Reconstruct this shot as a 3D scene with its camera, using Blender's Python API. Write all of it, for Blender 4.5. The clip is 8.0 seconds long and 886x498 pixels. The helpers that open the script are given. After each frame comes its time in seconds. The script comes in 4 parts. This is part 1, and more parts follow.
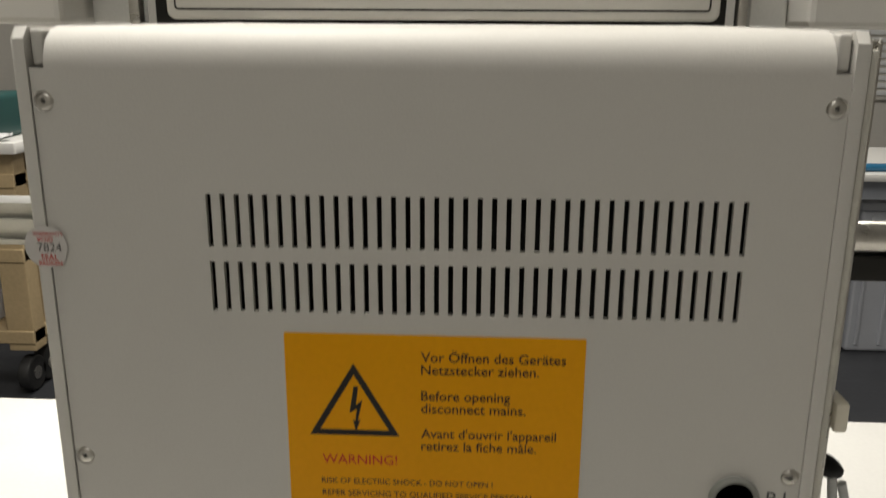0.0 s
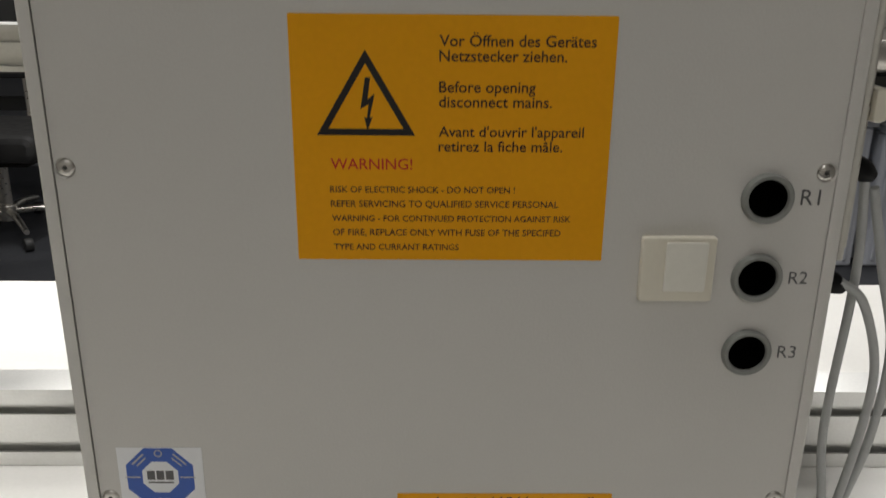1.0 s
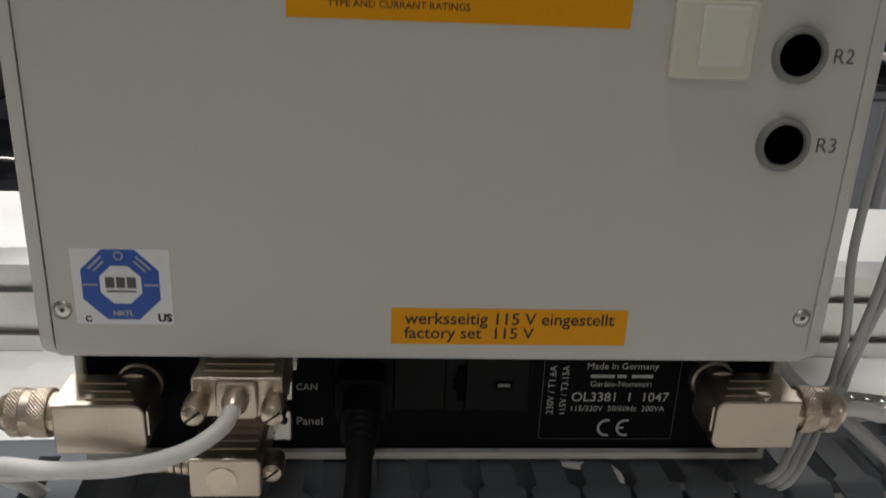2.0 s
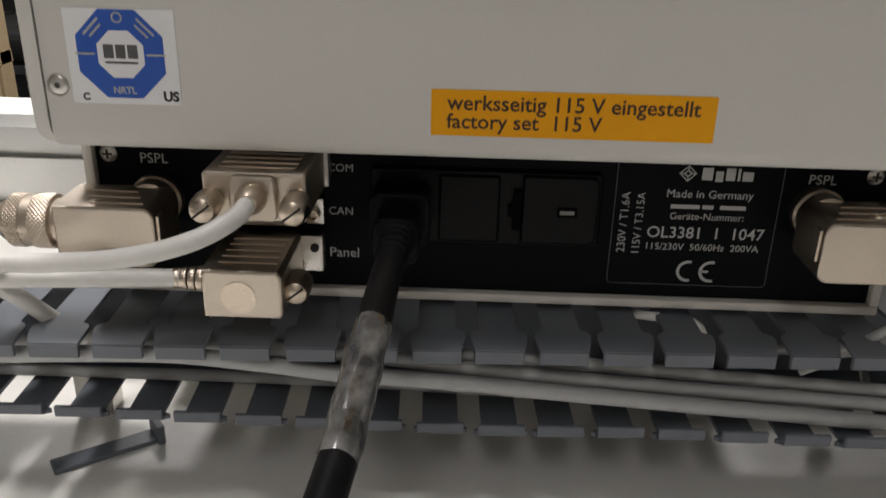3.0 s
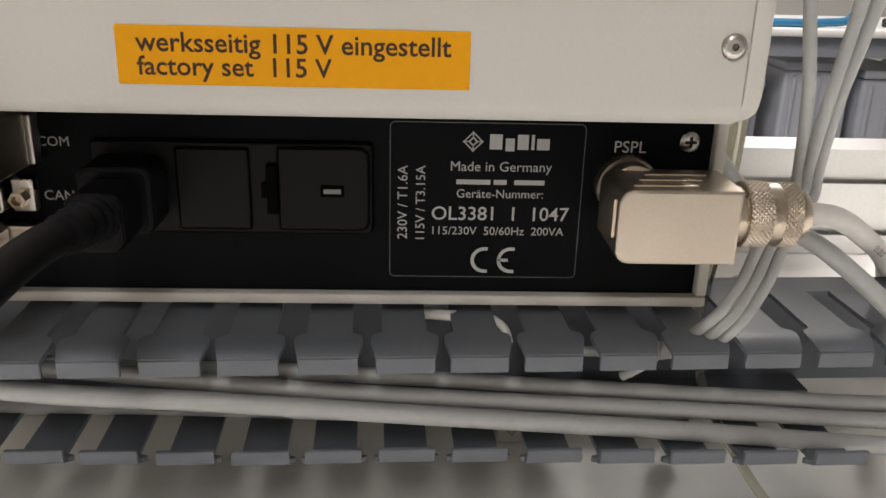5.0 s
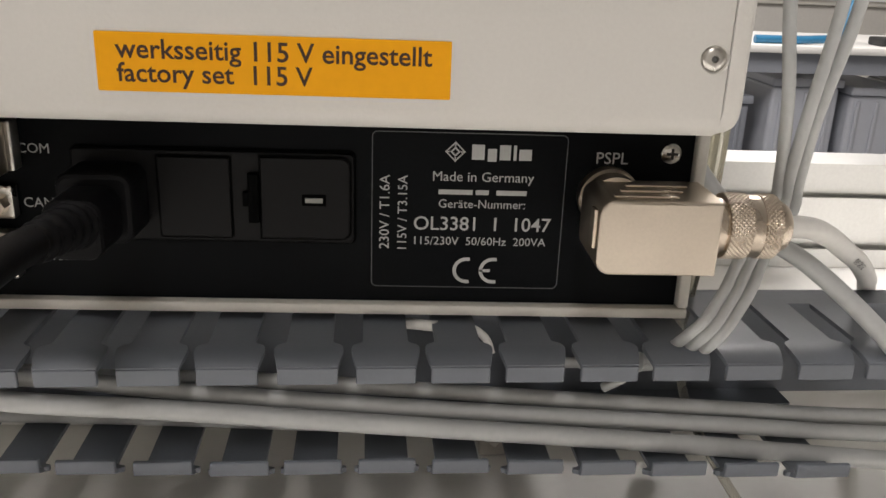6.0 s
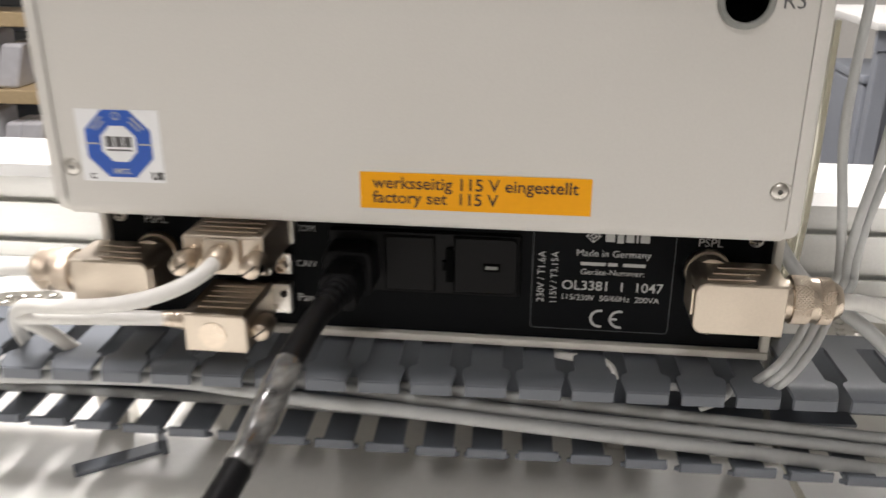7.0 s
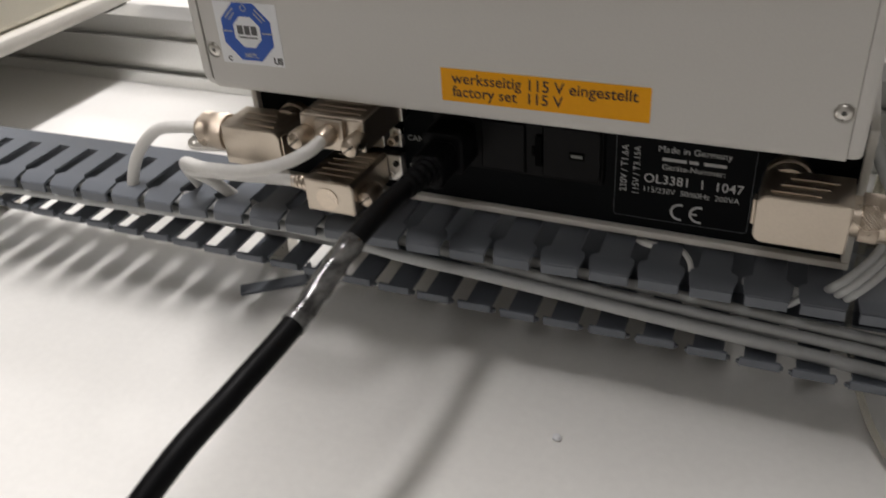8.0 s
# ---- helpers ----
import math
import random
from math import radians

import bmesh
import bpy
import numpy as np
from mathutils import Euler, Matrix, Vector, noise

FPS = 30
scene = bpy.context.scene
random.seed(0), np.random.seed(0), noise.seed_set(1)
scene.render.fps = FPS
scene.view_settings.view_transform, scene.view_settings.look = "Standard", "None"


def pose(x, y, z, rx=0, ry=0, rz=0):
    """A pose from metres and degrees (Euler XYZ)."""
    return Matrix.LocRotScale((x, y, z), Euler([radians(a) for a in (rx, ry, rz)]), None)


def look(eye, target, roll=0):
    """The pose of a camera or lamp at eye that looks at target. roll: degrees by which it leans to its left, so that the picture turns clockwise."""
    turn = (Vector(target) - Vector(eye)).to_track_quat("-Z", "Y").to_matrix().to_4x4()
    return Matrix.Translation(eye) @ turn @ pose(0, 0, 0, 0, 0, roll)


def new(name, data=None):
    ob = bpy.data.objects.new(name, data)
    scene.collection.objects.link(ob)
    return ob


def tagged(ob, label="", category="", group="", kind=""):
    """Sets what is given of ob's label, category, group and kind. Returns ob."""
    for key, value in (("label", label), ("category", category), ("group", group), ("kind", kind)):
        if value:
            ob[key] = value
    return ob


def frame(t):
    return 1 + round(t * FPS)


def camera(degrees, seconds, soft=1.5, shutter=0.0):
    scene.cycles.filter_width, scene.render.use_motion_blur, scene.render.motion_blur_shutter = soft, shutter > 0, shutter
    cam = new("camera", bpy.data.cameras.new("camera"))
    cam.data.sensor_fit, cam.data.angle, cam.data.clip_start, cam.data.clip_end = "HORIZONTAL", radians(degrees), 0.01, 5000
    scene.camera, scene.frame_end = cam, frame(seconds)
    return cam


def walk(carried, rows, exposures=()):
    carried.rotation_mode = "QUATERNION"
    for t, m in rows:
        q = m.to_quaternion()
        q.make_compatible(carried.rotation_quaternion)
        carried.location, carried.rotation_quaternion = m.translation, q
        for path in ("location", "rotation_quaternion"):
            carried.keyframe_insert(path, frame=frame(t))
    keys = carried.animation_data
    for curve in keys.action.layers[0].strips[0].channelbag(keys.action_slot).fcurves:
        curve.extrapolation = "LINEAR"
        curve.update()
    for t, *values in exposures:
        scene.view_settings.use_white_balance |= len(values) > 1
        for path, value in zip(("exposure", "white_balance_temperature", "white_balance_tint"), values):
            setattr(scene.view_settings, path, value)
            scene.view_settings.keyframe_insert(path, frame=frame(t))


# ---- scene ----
cam = camera(55.4, 8.0, shutter=0.25)
PATH = [
    (0, (0.012, 0.016, 0.454), (-0.088, 1.943, -0.074), 0.3),
    (0.2, (0.005, 0.016, 0.433), (-0.055, 1.934, -0.13), 0.4),
    (0.5, (0.0, 0.02, 0.409), (-0.043, 1.919, -0.216), 0.3),
    (1, (-0.013, 0.013, 0.361), (0.016, 1.904, -0.289), 0.6),
    (1.5, (-0.026, 0.012, 0.335), (0.088, 1.892, -0.337), 1.6),
    (2, (-0.029, 0.026, 0.285), (0.112, 1.893, -0.418), 2.5),
    (2.2, (-0.025, 0.03, 0.267), (0.09, 1.898, -0.44), 2.5),
    (3.3, (-0.01, 0.056, 0.198), (-0.085, 1.891, -0.594), 0.9),
    (3.5, (-0.004, 0.061, 0.191), (-0.081, 1.894, -0.605), 0.5),
    (4, (0.018, 0.068, 0.188), (-0.087, 1.898, -0.611), 0.0),
    (4.2, (0.029, 0.079, 0.187), (-0.015, 1.939, -0.546), 0.1),
    (4.5, (0.045, 0.086, 0.182), (0.062, 1.962, -0.511), 0.9),
    (4.7, (0.045, 0.089, 0.18), (0.103, 1.966, -0.506), 0.9),
    (6, (0.048, 0.089, 0.178), (0.153, 1.978, -0.47), 2.1),
    (6.5, (0.047, 0.08, 0.181), (0.133, 1.978, -0.445), 2.1),
    (6.8, (0.046, 0.043, 0.215), (-0.033, 1.922, -0.465), 1.2),
    (7, (0.041, 0.002, 0.246), (-0.18, 1.86, -0.48), 0.1),
    (7.2, (0.039, -0.036, 0.261), (-0.27, 1.787, -0.502), -0.5),
    (7.5, (0.054, -0.043, 0.279), (-0.441, 1.666, -0.634), -2.5),
    (7.8, (0.084, -0.019, 0.281), (-0.573, 1.59, -0.708), -3.4),
    (8, (0.115, 0.003, 0.285), (-0.625, 1.507, -0.807), -4.5),
]
EXPOSURES = [(0.0, -0.38, 6650, 6), (0.4, -0.34, 6300, 8), (1.0, -0.40, 6250, 8), (1.5, -0.52, 6200, 8), (2.2, -0.68, 6200, 10), (3.3, 0.0, 6350, 12), (4.0, 0.24, 6450, 14), (4.5, 0.58, 6400, 12), (6.6, 0.74, 6400, 12), (7.0, 0.74, 6300, 12), (7.5, 0.20, 6300, 12), (8.0, -0.38, 6250, 12)]
walk(cam, [(t, look(eye, target, roll)) for t, eye, target, roll in PATH], EXPOSURES)

# ---- light ----
world = bpy.data.worlds.new("world")
scene.world = world
world.use_nodes = True
world.node_tree.nodes["Background"].inputs[0].default_value = (0.9, 0.95, 1.0, 1)
world.node_tree.nodes["Background"].inputs[1].default_value = 0.05


def ceiling_lamp(x, y, w, d, watts):
    data = bpy.data.lights.new("ceiling_lamp_light", "AREA")
    data.shape, data.size, data.size_y, data.energy = "RECTANGLE", w, d, watts
    data.color = (1.0, 0.945, 0.895)
    ob = new("ceiling_lamp_light", data)
    ob.location = (x, y, CEILING - 0.06)
    return ob


FLOOR, CEILING = -0.75, 1.95
# middle x and y, width, length and power of each ceiling light
LAMPS = [(-0.36, 0.74, 0.2, 1.4, 58), (-0.95, 2.7, 0.2, 0.6, 40), (1.25, 2.7, 0.2, 0.6, 26), (-0.1, -1.4, 0.3, 1.0, 9)]
for lx, ly, lw, ld, watts in LAMPS:
    ceiling_lamp(lx, ly, lw, ld, watts)


# ---- materials ----
def material(name, colour, rough=0.5, metal=0.0, vary=0.06, grain=300.0, stain=12.0, bump=0.05, depth=0.0002, spec=0.5,
             per_object=0.0, coat=0.0):
    """Base colour with grain and larger stains, roughness wear and fine relief, at real-world size."""
    m = bpy.data.materials.new(name)
    m.use_nodes = True
    nt = m.node_tree
    b = nt.nodes["Principled BSDF"]
    tc = nt.nodes.new("ShaderNodeTexCoord")
    n1, n2 = nt.nodes.new("ShaderNodeTexNoise"), nt.nodes.new("ShaderNodeTexNoise")
    n1.inputs["Scale"].default_value, n1.inputs["Detail"].default_value = grain, 3
    n2.inputs["Scale"].default_value, n2.inputs["Detail"].default_value = stain, 5
    geo = nt.nodes.new("ShaderNodeNewGeometry")
    for n in (n1, n2):
        nt.links.new(geo.outputs["Position"], n.inputs["Vector"])
    add = nt.nodes.new("ShaderNodeMath")
    add.operation = "ADD"
    nt.links.new(n1.outputs["Fac"], add.inputs[0])
    nt.links.new(n2.outputs["Fac"], add.inputs[1])
    last = add.outputs[0]
    if per_object:
        info = nt.nodes.new("ShaderNodeObjectInfo")
        mul = nt.nodes.new("ShaderNodeMath")
        mul.operation = "MULTIPLY_ADD"
        nt.links.new(info.outputs["Random"], mul.inputs[0])
        mul.inputs[1].default_value = per_object
        nt.links.new(last, mul.inputs[2])
        last = mul.outputs[0]
    ramp = nt.nodes.new("ShaderNodeMapRange")
    ramp.inputs["From Min"].default_value, ramp.inputs["From Max"].default_value = 0.6, 1.4 + per_object
    ramp.inputs["To Min"].default_value, ramp.inputs["To Max"].default_value = 1 - vary, 1 + vary
    nt.links.new(last, ramp.inputs["Value"])
    mix = nt.nodes.new("ShaderNodeVectorMath")
    mix.operation = "SCALE"
    mix.inputs[0].default_value = colour
    nt.links.new(ramp.outputs["Result"], mix.inputs["Scale"])
    nt.links.new(mix.outputs["Vector"], b.inputs["Base Color"])
    rr = nt.nodes.new("ShaderNodeMapRange")
    rr.inputs["From Min"].default_value, rr.inputs["From Max"].default_value = 0.3, 0.7
    rr.inputs["To Min"].default_value, rr.inputs["To Max"].default_value = max(rough - 0.08, 0.03), min(rough + 0.08, 1)
    nt.links.new(n2.outputs["Fac"], rr.inputs["Value"])
    nt.links.new(rr.outputs["Result"], b.inputs["Roughness"])
    b.inputs["Metallic"].default_value = metal
    b.inputs["Specular IOR Level"].default_value = spec
    b.inputs["Coat Weight"].default_value = coat
    if bump:
        bp = nt.nodes.new("ShaderNodeBump")
        bp.inputs["Strength"].default_value, bp.inputs["Distance"].default_value = bump, depth
        nt.links.new(n1.outputs["Fac"], bp.inputs["Height"])
        nt.links.new(bp.outputs["Normal"], b.inputs["Normal"])
    return m


def glass(name, colour, rough):
    m = bpy.data.materials.new(name)
    m.use_nodes = True
    b = m.node_tree.nodes["Principled BSDF"]
    b.inputs["Base Color"].default_value = (*colour, 1)
    b.inputs["Roughness"].default_value = rough
    b.inputs["Transmission Weight"].default_value = 0.9
    b.inputs["IOR"].default_value = 1.45
    return m


PAINT = material("powder_coat_light_grey", (0.60, 0.585, 0.55), 0.55, 0, 0.03, 900, 6, 0.25, 0.0003)
PAINT_SIDE = material("powder_coat_side", (0.62, 0.605, 0.57), 0.5, 0, 0.03, 900, 6, 0.25, 0.0003)
BASE_WHITE = material("base_paint", (0.62, 0.6, 0.55), 0.45, 0, 0.05, 700, 15, 0.15)
BLACK_PLATE = material("anodised_black", (0.0032, 0.0038, 0.0045), 0.5, 0.0, 0.2, 900, 30, 0.1, spec=0.06)
BLACK_PLASTIC = material("black_plastic", (0.0075, 0.0075, 0.0078), 0.45, 0, 0.15, 900, 40, 0.15, spec=0.10)
# Black fittings, and the shade painted into deep holes and joints.
PITCH_BLACK = material("black_parts_and_shade", (0.0012, 0.0014, 0.0014), 0.7, 0, 0.2, 300, 20, 0, spec=0.03)
CORD_BLACK = material("black_cord_rubber", (0.0042, 0.0042, 0.0047), 0.48, 0, 0.2, 500, 60, 0.2, spec=0.09)
# Dark parts, and the shade painted into openings and small recesses.
DARK = material("dark_parts_and_shade", (0.012, 0.011, 0.009), 0.8, 0, 0.2, 300, 20, 0)
ORANGE = material("orange_label_vinyl", (0.80, 0.36, 0.003), 0.45, 0, 0.04, 400, 25, 0.05, spec=0.2)
INK = material("black_print", (0.008, 0.006, 0.005), 0.5, 0, 0.1, 400, 40, 0)
INK_BROWN = material("dark_print_on_orange", (0.04, 0.014, 0.003), 0.5, 0, 0.15, 600, 60, 0)
INK_RED = material("red_print", (0.55, 0.02, 0.005), 0.5, 0, 0.1, 400, 40, 0)
INK_GREY = material("grey_print", (0.09, 0.09, 0.09), 0.5, 0, 0.1, 400, 40, 0)
INK_WHITE = material("white_print", (0.42, 0.42, 0.41), 0.5, 0, 0.1, 600, 60, 0)
BLUE = material("blue_print", (0.02, 0.09, 0.42), 0.4, 0, 0.08, 400, 40, 0)
PAPER_WHITE = material("white_label", (0.78, 0.79, 0.8), 0.4, 0, 0.03, 400, 40, 0)
MILKY = material("milky_plastic", (0.60, 0.585, 0.53), 0.25, 0, 0.06, 300, 25, 0.05)
SEAL_FILM = material("frosted_seal_film", (0.60, 0.58, 0.56), 0.35, 0, 0.04, 400, 40, 0)
IVORY = material("ivory_plastic", (0.72, 0.68, 0.57), 0.35, 0, 0.03, 500, 20, 0.05)
BUSH_GREY = material("grey_rubber_grommet", (0.22, 0.225, 0.21), 0.55, 0, 0.08, 500, 40, 0.1)
STEEL = material("zinc_steel", (0.6, 0.58, 0.54), 0.32, 1, 0.12, 700, 60, 0.15)
NICKEL = material("nickel_plate", (0.58, 0.50, 0.41), 0.33, 1, 0.1, 900, 40, 0.15)
NICKEL_DULL = material("nickel_die_cast", (0.51, 0.45, 0.375), 0.36, 1, 0.06, 1200, 60, 0.12, 0.0002)
ALU = material("anodised_aluminium", (0.72, 0.72, 0.70), 0.36, 0.85, 0.06, 500, 10, 0.1)
ALU_DARK = material("metal_recess_shade", (0.12, 0.12, 0.115), 0.6, 0.5, 0.1, 500, 10, 0)
DUCT = material("grey_pvc_duct", (0.138, 0.152, 0.175), 0.45, 0, 0.06, 700, 25, 0.12, per_object=0.25)
CABLE = material("light_grey_cable", (0.44, 0.45, 0.445), 0.42, 0, 0.07, 400, 30, 0.1)
CABLE_WHITE = material("white_cable", (0.66, 0.65, 0.62), 0.4, 0, 0.06, 400, 30, 0.1)
TABLE = material("white_table_laminate", (0.80, 0.79, 0.755), 0.42, 0, 0.035, 220, 9, 0.06)
WHITE_SHEET = material("white_sheet", (0.82, 0.81, 0.78), 0.35, 0, 0.03, 300, 5, 0.04)
WALL = material("wall_paint", (0.62, 0.6, 0.56), 0.8, 0, 0.05, 60, 2, 0.1)
CEIL = material("ceiling_tile", (0.75, 0.74, 0.72), 0.85, 0, 0.05, 60, 2, 0.1)
FLOOR_DARK = material("dark_floor_vinyl", (0.035, 0.037, 0.042), 0.4, 0, 0.3, 80, 6, 0.1)
WOOD = material("tan_cart_panel", (0.50, 0.38, 0.22), 0.5, 0, 0.12, 90, 6, 0.1)
TEAL = material("teal_plastic", (0.015, 0.065, 0.062), 0.45, 0, 0.1, 200, 8, 0.1)
BIN = material("pale_grey_plastic", (0.50, 0.52, 0.57), 0.45, 0, 0.08, 200, 5, 0.1)
STEELBLUE = material("grey_cabinet", (0.3, 0.32, 0.36), 0.5, 0, 0.08, 200, 5, 0.1)
BLUE_CLOTH = material("blue_glove_film", (0.02, 0.14, 0.27), 0.4, 0, 0.15, 200, 30, 0.2)
RUBBER = material("black_rubber", (0.02, 0.02, 0.02), 0.6, 0, 0.2, 200, 30, 0.1)
CLEAR = glass("clear_plastic", (0.80, 0.78, 0.69), 0.10)


def tape_material():
    """Clear tape over black, with long creases that run round the cord."""
    m = material("clear_tape_over_black", (0.06, 0.058, 0.056), 0.22, 0, 0.3, 300, 60, 0, coat=0.8)
    nt = m.node_tree
    b = nt.nodes["Principled BSDF"]
    geo, mp, n = nt.nodes.new("ShaderNodeNewGeometry"), nt.nodes.new("ShaderNodeMapping"), nt.nodes.new("ShaderNodeTexNoise")
    mp.inputs["Rotation"].default_value = (0.5, 0.3, 0.7)
    mp.inputs["Scale"].default_value = (150, 90, 210)
    n.inputs["Scale"].default_value, n.inputs["Detail"].default_value = 1.0, 4
    # Glints on the creases are painted too: the ramp's pale end.
    ramp, bp = nt.nodes.new("ShaderNodeValToRGB"), nt.nodes.new("ShaderNodeBump")
    ramp.color_ramp.elements[0].position, ramp.color_ramp.elements[0].color = 0.36, (0.022, 0.022, 0.022, 1)
    ramp.color_ramp.elements[1].position, ramp.color_ramp.elements[1].color = 0.66, (0.15, 0.15, 0.145, 1)
    bp.inputs["Strength"].default_value, bp.inputs["Distance"].default_value = 0.6, 0.0006
    nt.links.new(geo.outputs["Position"], mp.inputs["Vector"])
    nt.links.new(mp.outputs["Vector"], n.inputs["Vector"])
    nt.links.new(n.outputs["Fac"], ramp.inputs["Fac"])
    nt.links.new(ramp.outputs["Color"], b.inputs["Base Color"])
    nt.links.new(n.outputs["Fac"], bp.inputs["Height"])
    nt.links.new(bp.outputs["Normal"], b.inputs["Normal"])
    return m


TAPE = tape_material()


# ---- mesh helpers ----
def box(x0, x1, y0, y1, z0, z1, bev=0.0, seg=2, bm=None):
    own = bmesh.new()
    bmesh.ops.create_cube(own, size=1)
    for v in own.verts:
        v.co = Vector(((x0 + x1) / 2 + v.co.x * (x1 - x0), (y0 + y1) / 2 + v.co.y * (y1 - y0), (z0 + z1) / 2 + v.co.z * (z1 - z0)))
    if bev:
        bmesh.ops.bevel(own, geom=own.edges[:], offset=bev, segments=seg, profile=0.5, affect="EDGES")
    return own if bm is None else join(bm, own)


def join(bm, other):
    me = bpy.data.meshes.new("tmp")
    other.to_mesh(me)
    other.free()
    bm.from_mesh(me)
    bpy.data.meshes.remove(me)
    return bm


def cyl(p0, p1, r, seg=24, r2=None, bev=0.0, bm=None):
    p0, p1 = Vector(p0), Vector(p1)
    own = bmesh.new()
    bmesh.ops.create_cone(own, cap_ends=True, segments=seg, radius1=r, radius2=r if r2 is None else r2, depth=(p1 - p0).length)
    if bev:
        rim = [e for e in own.edges if abs(e.verts[0].co.z - e.verts[1].co.z) < 1e-7]
        bmesh.ops.bevel(own, geom=rim, offset=bev, segments=2, profile=0.5, affect="EDGES")
    bmesh.ops.transform(own, matrix=Matrix.Translation((p0 + p1) / 2) @ (p1 - p0).to_track_quat("Z", "Y").to_matrix().to_4x4(), verts=own.verts)
    return own if bm is None else join(bm, own)


def lathe(profile, origin, axis, seg=32, bm=None):
    """Turn (radius, height) pairs round an axis."""
    own = bmesh.new()
    rows = []
    for r, h in profile:
        rows.append([own.verts.new((r * math.cos(2 * math.pi * i / seg), r * math.sin(2 * math.pi * i / seg), h)) for i in range(seg)])
    for a, b in zip(rows, rows[1:]):
        for i in range(seg):
            own.faces.new((a[i], a[(i + 1) % seg], b[(i + 1) % seg], b[i]))
    own.faces.new(rows[0][::-1])
    own.faces.new(rows[-1])
    bmesh.ops.transform(own, matrix=Matrix.Translation(origin) @ Vector(axis).to_track_quat("Z", "Y").to_matrix().to_4x4(), verts=own.verts)
    bmesh.ops.recalc_face_normals(own, faces=own.faces[:])
    return own if bm is None else join(bm, own)


def ring_mesh(profile, origin, axis, seg=32):
    """Turn a closed profile round an axis; the middle stays open."""
    own = bmesh.new()
    rows = [[own.verts.new((r * math.cos(2 * math.pi * i / seg), r * math.sin(2 * math.pi * i / seg), h)) for i in range(seg)] for r, h in profile]
    for a, b in zip(rows, rows[1:] + rows[:1]):
        for i in range(seg):
            own.faces.new((a[i], a[(i + 1) % seg], b[(i + 1) % seg], b[i]))
    bmesh.ops.transform(own, matrix=Matrix.Translation(origin) @ Vector(axis).to_track_quat("Z", "Y").to_matrix().to_4x4(), verts=own.verts)
    bmesh.ops.recalc_face_normals(own, faces=own.faces[:])
    return own


def cup_mesh(profile, origin, axis, seg=32):
    """A tube with a closed far end."""
    (r, h0), (_, h1) = profile
    return ring_mesh([(r, h0), (r, h1), (0.0003, h1), (0.0003, h1 + 0.001), (r + 0.0006, h1 + 0.001), (r + 0.0006, h0)], origin, axis, seg)


def smooth_path(pts, steps=10):
    p = [Vector(q) for q in pts]
    p = [2 * p[0] - p[1]] + p + [2 * p[-1] - p[-2]]
    out = []
    for i in range(1, len(p) - 2):
        a, b, c, d = p[i - 1:i + 3]
        for k in range(steps):
            t = k / steps
            out.append(0.5 * (2 * b + (c - a) * t + (2 * a - 5 * b + 4 * c - d) * t * t + (3 * b - a - 3 * c + d) * t ** 3))
    out.append(p[-2])
    return out


def tube(pts, r, seg=14, steps=10, bm=None, taper=None):
    path = smooth_path(pts, steps)
    own = bmesh.new()
    rows, up = [], Vector((0.13, 0.21, 0.97))
    for i, c in enumerate(path):
        d = (path[min(i + 1, len(path) - 1)] - path[max(i - 1, 0)]).normalized()
        s = d.cross(up).normalized()
        up = s.cross(d).normalized()
        rr = r * (taper(i / (len(path) - 1)) if taper else 1)
        rows.append([own.verts.new(c + rr * (math.cos(2 * math.pi * k / seg) * s + math.sin(2 * math.pi * k / seg) * up)) for k in range(seg)])
    for a, b in zip(rows, rows[1:]):
        for k in range(seg):
            own.faces.new((a[k], a[(k + 1) % seg], b[(k + 1) % seg], b[k]))
    own.faces.new(rows[0][::-1])
    own.faces.new(rows[-1])
    bmesh.ops.recalc_face_normals(own, faces=own.faces[:])
    return own if bm is None else join(bm, own)


def prism(outline, y0, y1, bm=None, bev=0.0):
    """An outline of (x, z) pairs given a depth in y."""
    own = bmesh.new()
    f = own.faces.new([own.verts.new((x, y0, z)) for x, z in outline])
    ret = bmesh.ops.extrude_face_region(own, geom=[f])
    for v in ret["geom"]:
        if isinstance(v, bmesh.types.BMVert):
            v.co.y = y1
    bmesh.ops.recalc_face_normals(own, faces=own.faces[:])
    if bev:
        edges = [e for e in own.edges if abs(e.verts[0].co.y - e.verts[1].co.y) < 1e-7]
        bmesh.ops.bevel(own, geom=edges, offset=bev, segments=2, profile=0.5, affect="EDGES")
    return own if bm is None else join(bm, own)


def rounded(x0, x1, z0, z1, r, n=6, corners="abcd"):
    """Outline of a rectangle with rounded corners: a low left, b low right, c high right, d high left."""
    out = []
    for key, cx, cz, a0 in (("a", x0 + r, z0 + r, 180), ("b", x1 - r, z0 + r, 270), ("c", x1 - r, z1 - r, 0), ("d", x0 + r, z1 - r, 90)):
        if key in corners:
            out += [(cx + r * math.cos(radians(a0 + 90 * k / n)), cz + r * math.sin(radians(a0 + 90 * k / n))) for k in range(n + 1)]
        else:
            out.append((x0 if key in "ad" else x1, z0 if key in "ab" else z1))
    return out


def flat_shade(me, angle=35):
    for p in me.polygons:
        p.use_smooth = True
    bm = bmesh.new()
    bm.from_mesh(me)
    for e in bm.edges:
        if len(e.link_faces) == 2:
            a, b = sorted(f.calc_area() for f in e.link_faces)
            turn = e.calc_face_angle(0)
            if turn > radians(angle) or (turn > radians(12) and b > 12 * a):
                e.smooth = False
    bm.to_mesh(me)
    bm.free()


def mesh_of(name, bm, mat):
    me = bpy.data.meshes.new(name)
    bm.to_mesh(me)
    bm.free()
    me.materials.append(mat)
    flat_shade(me)
    return me


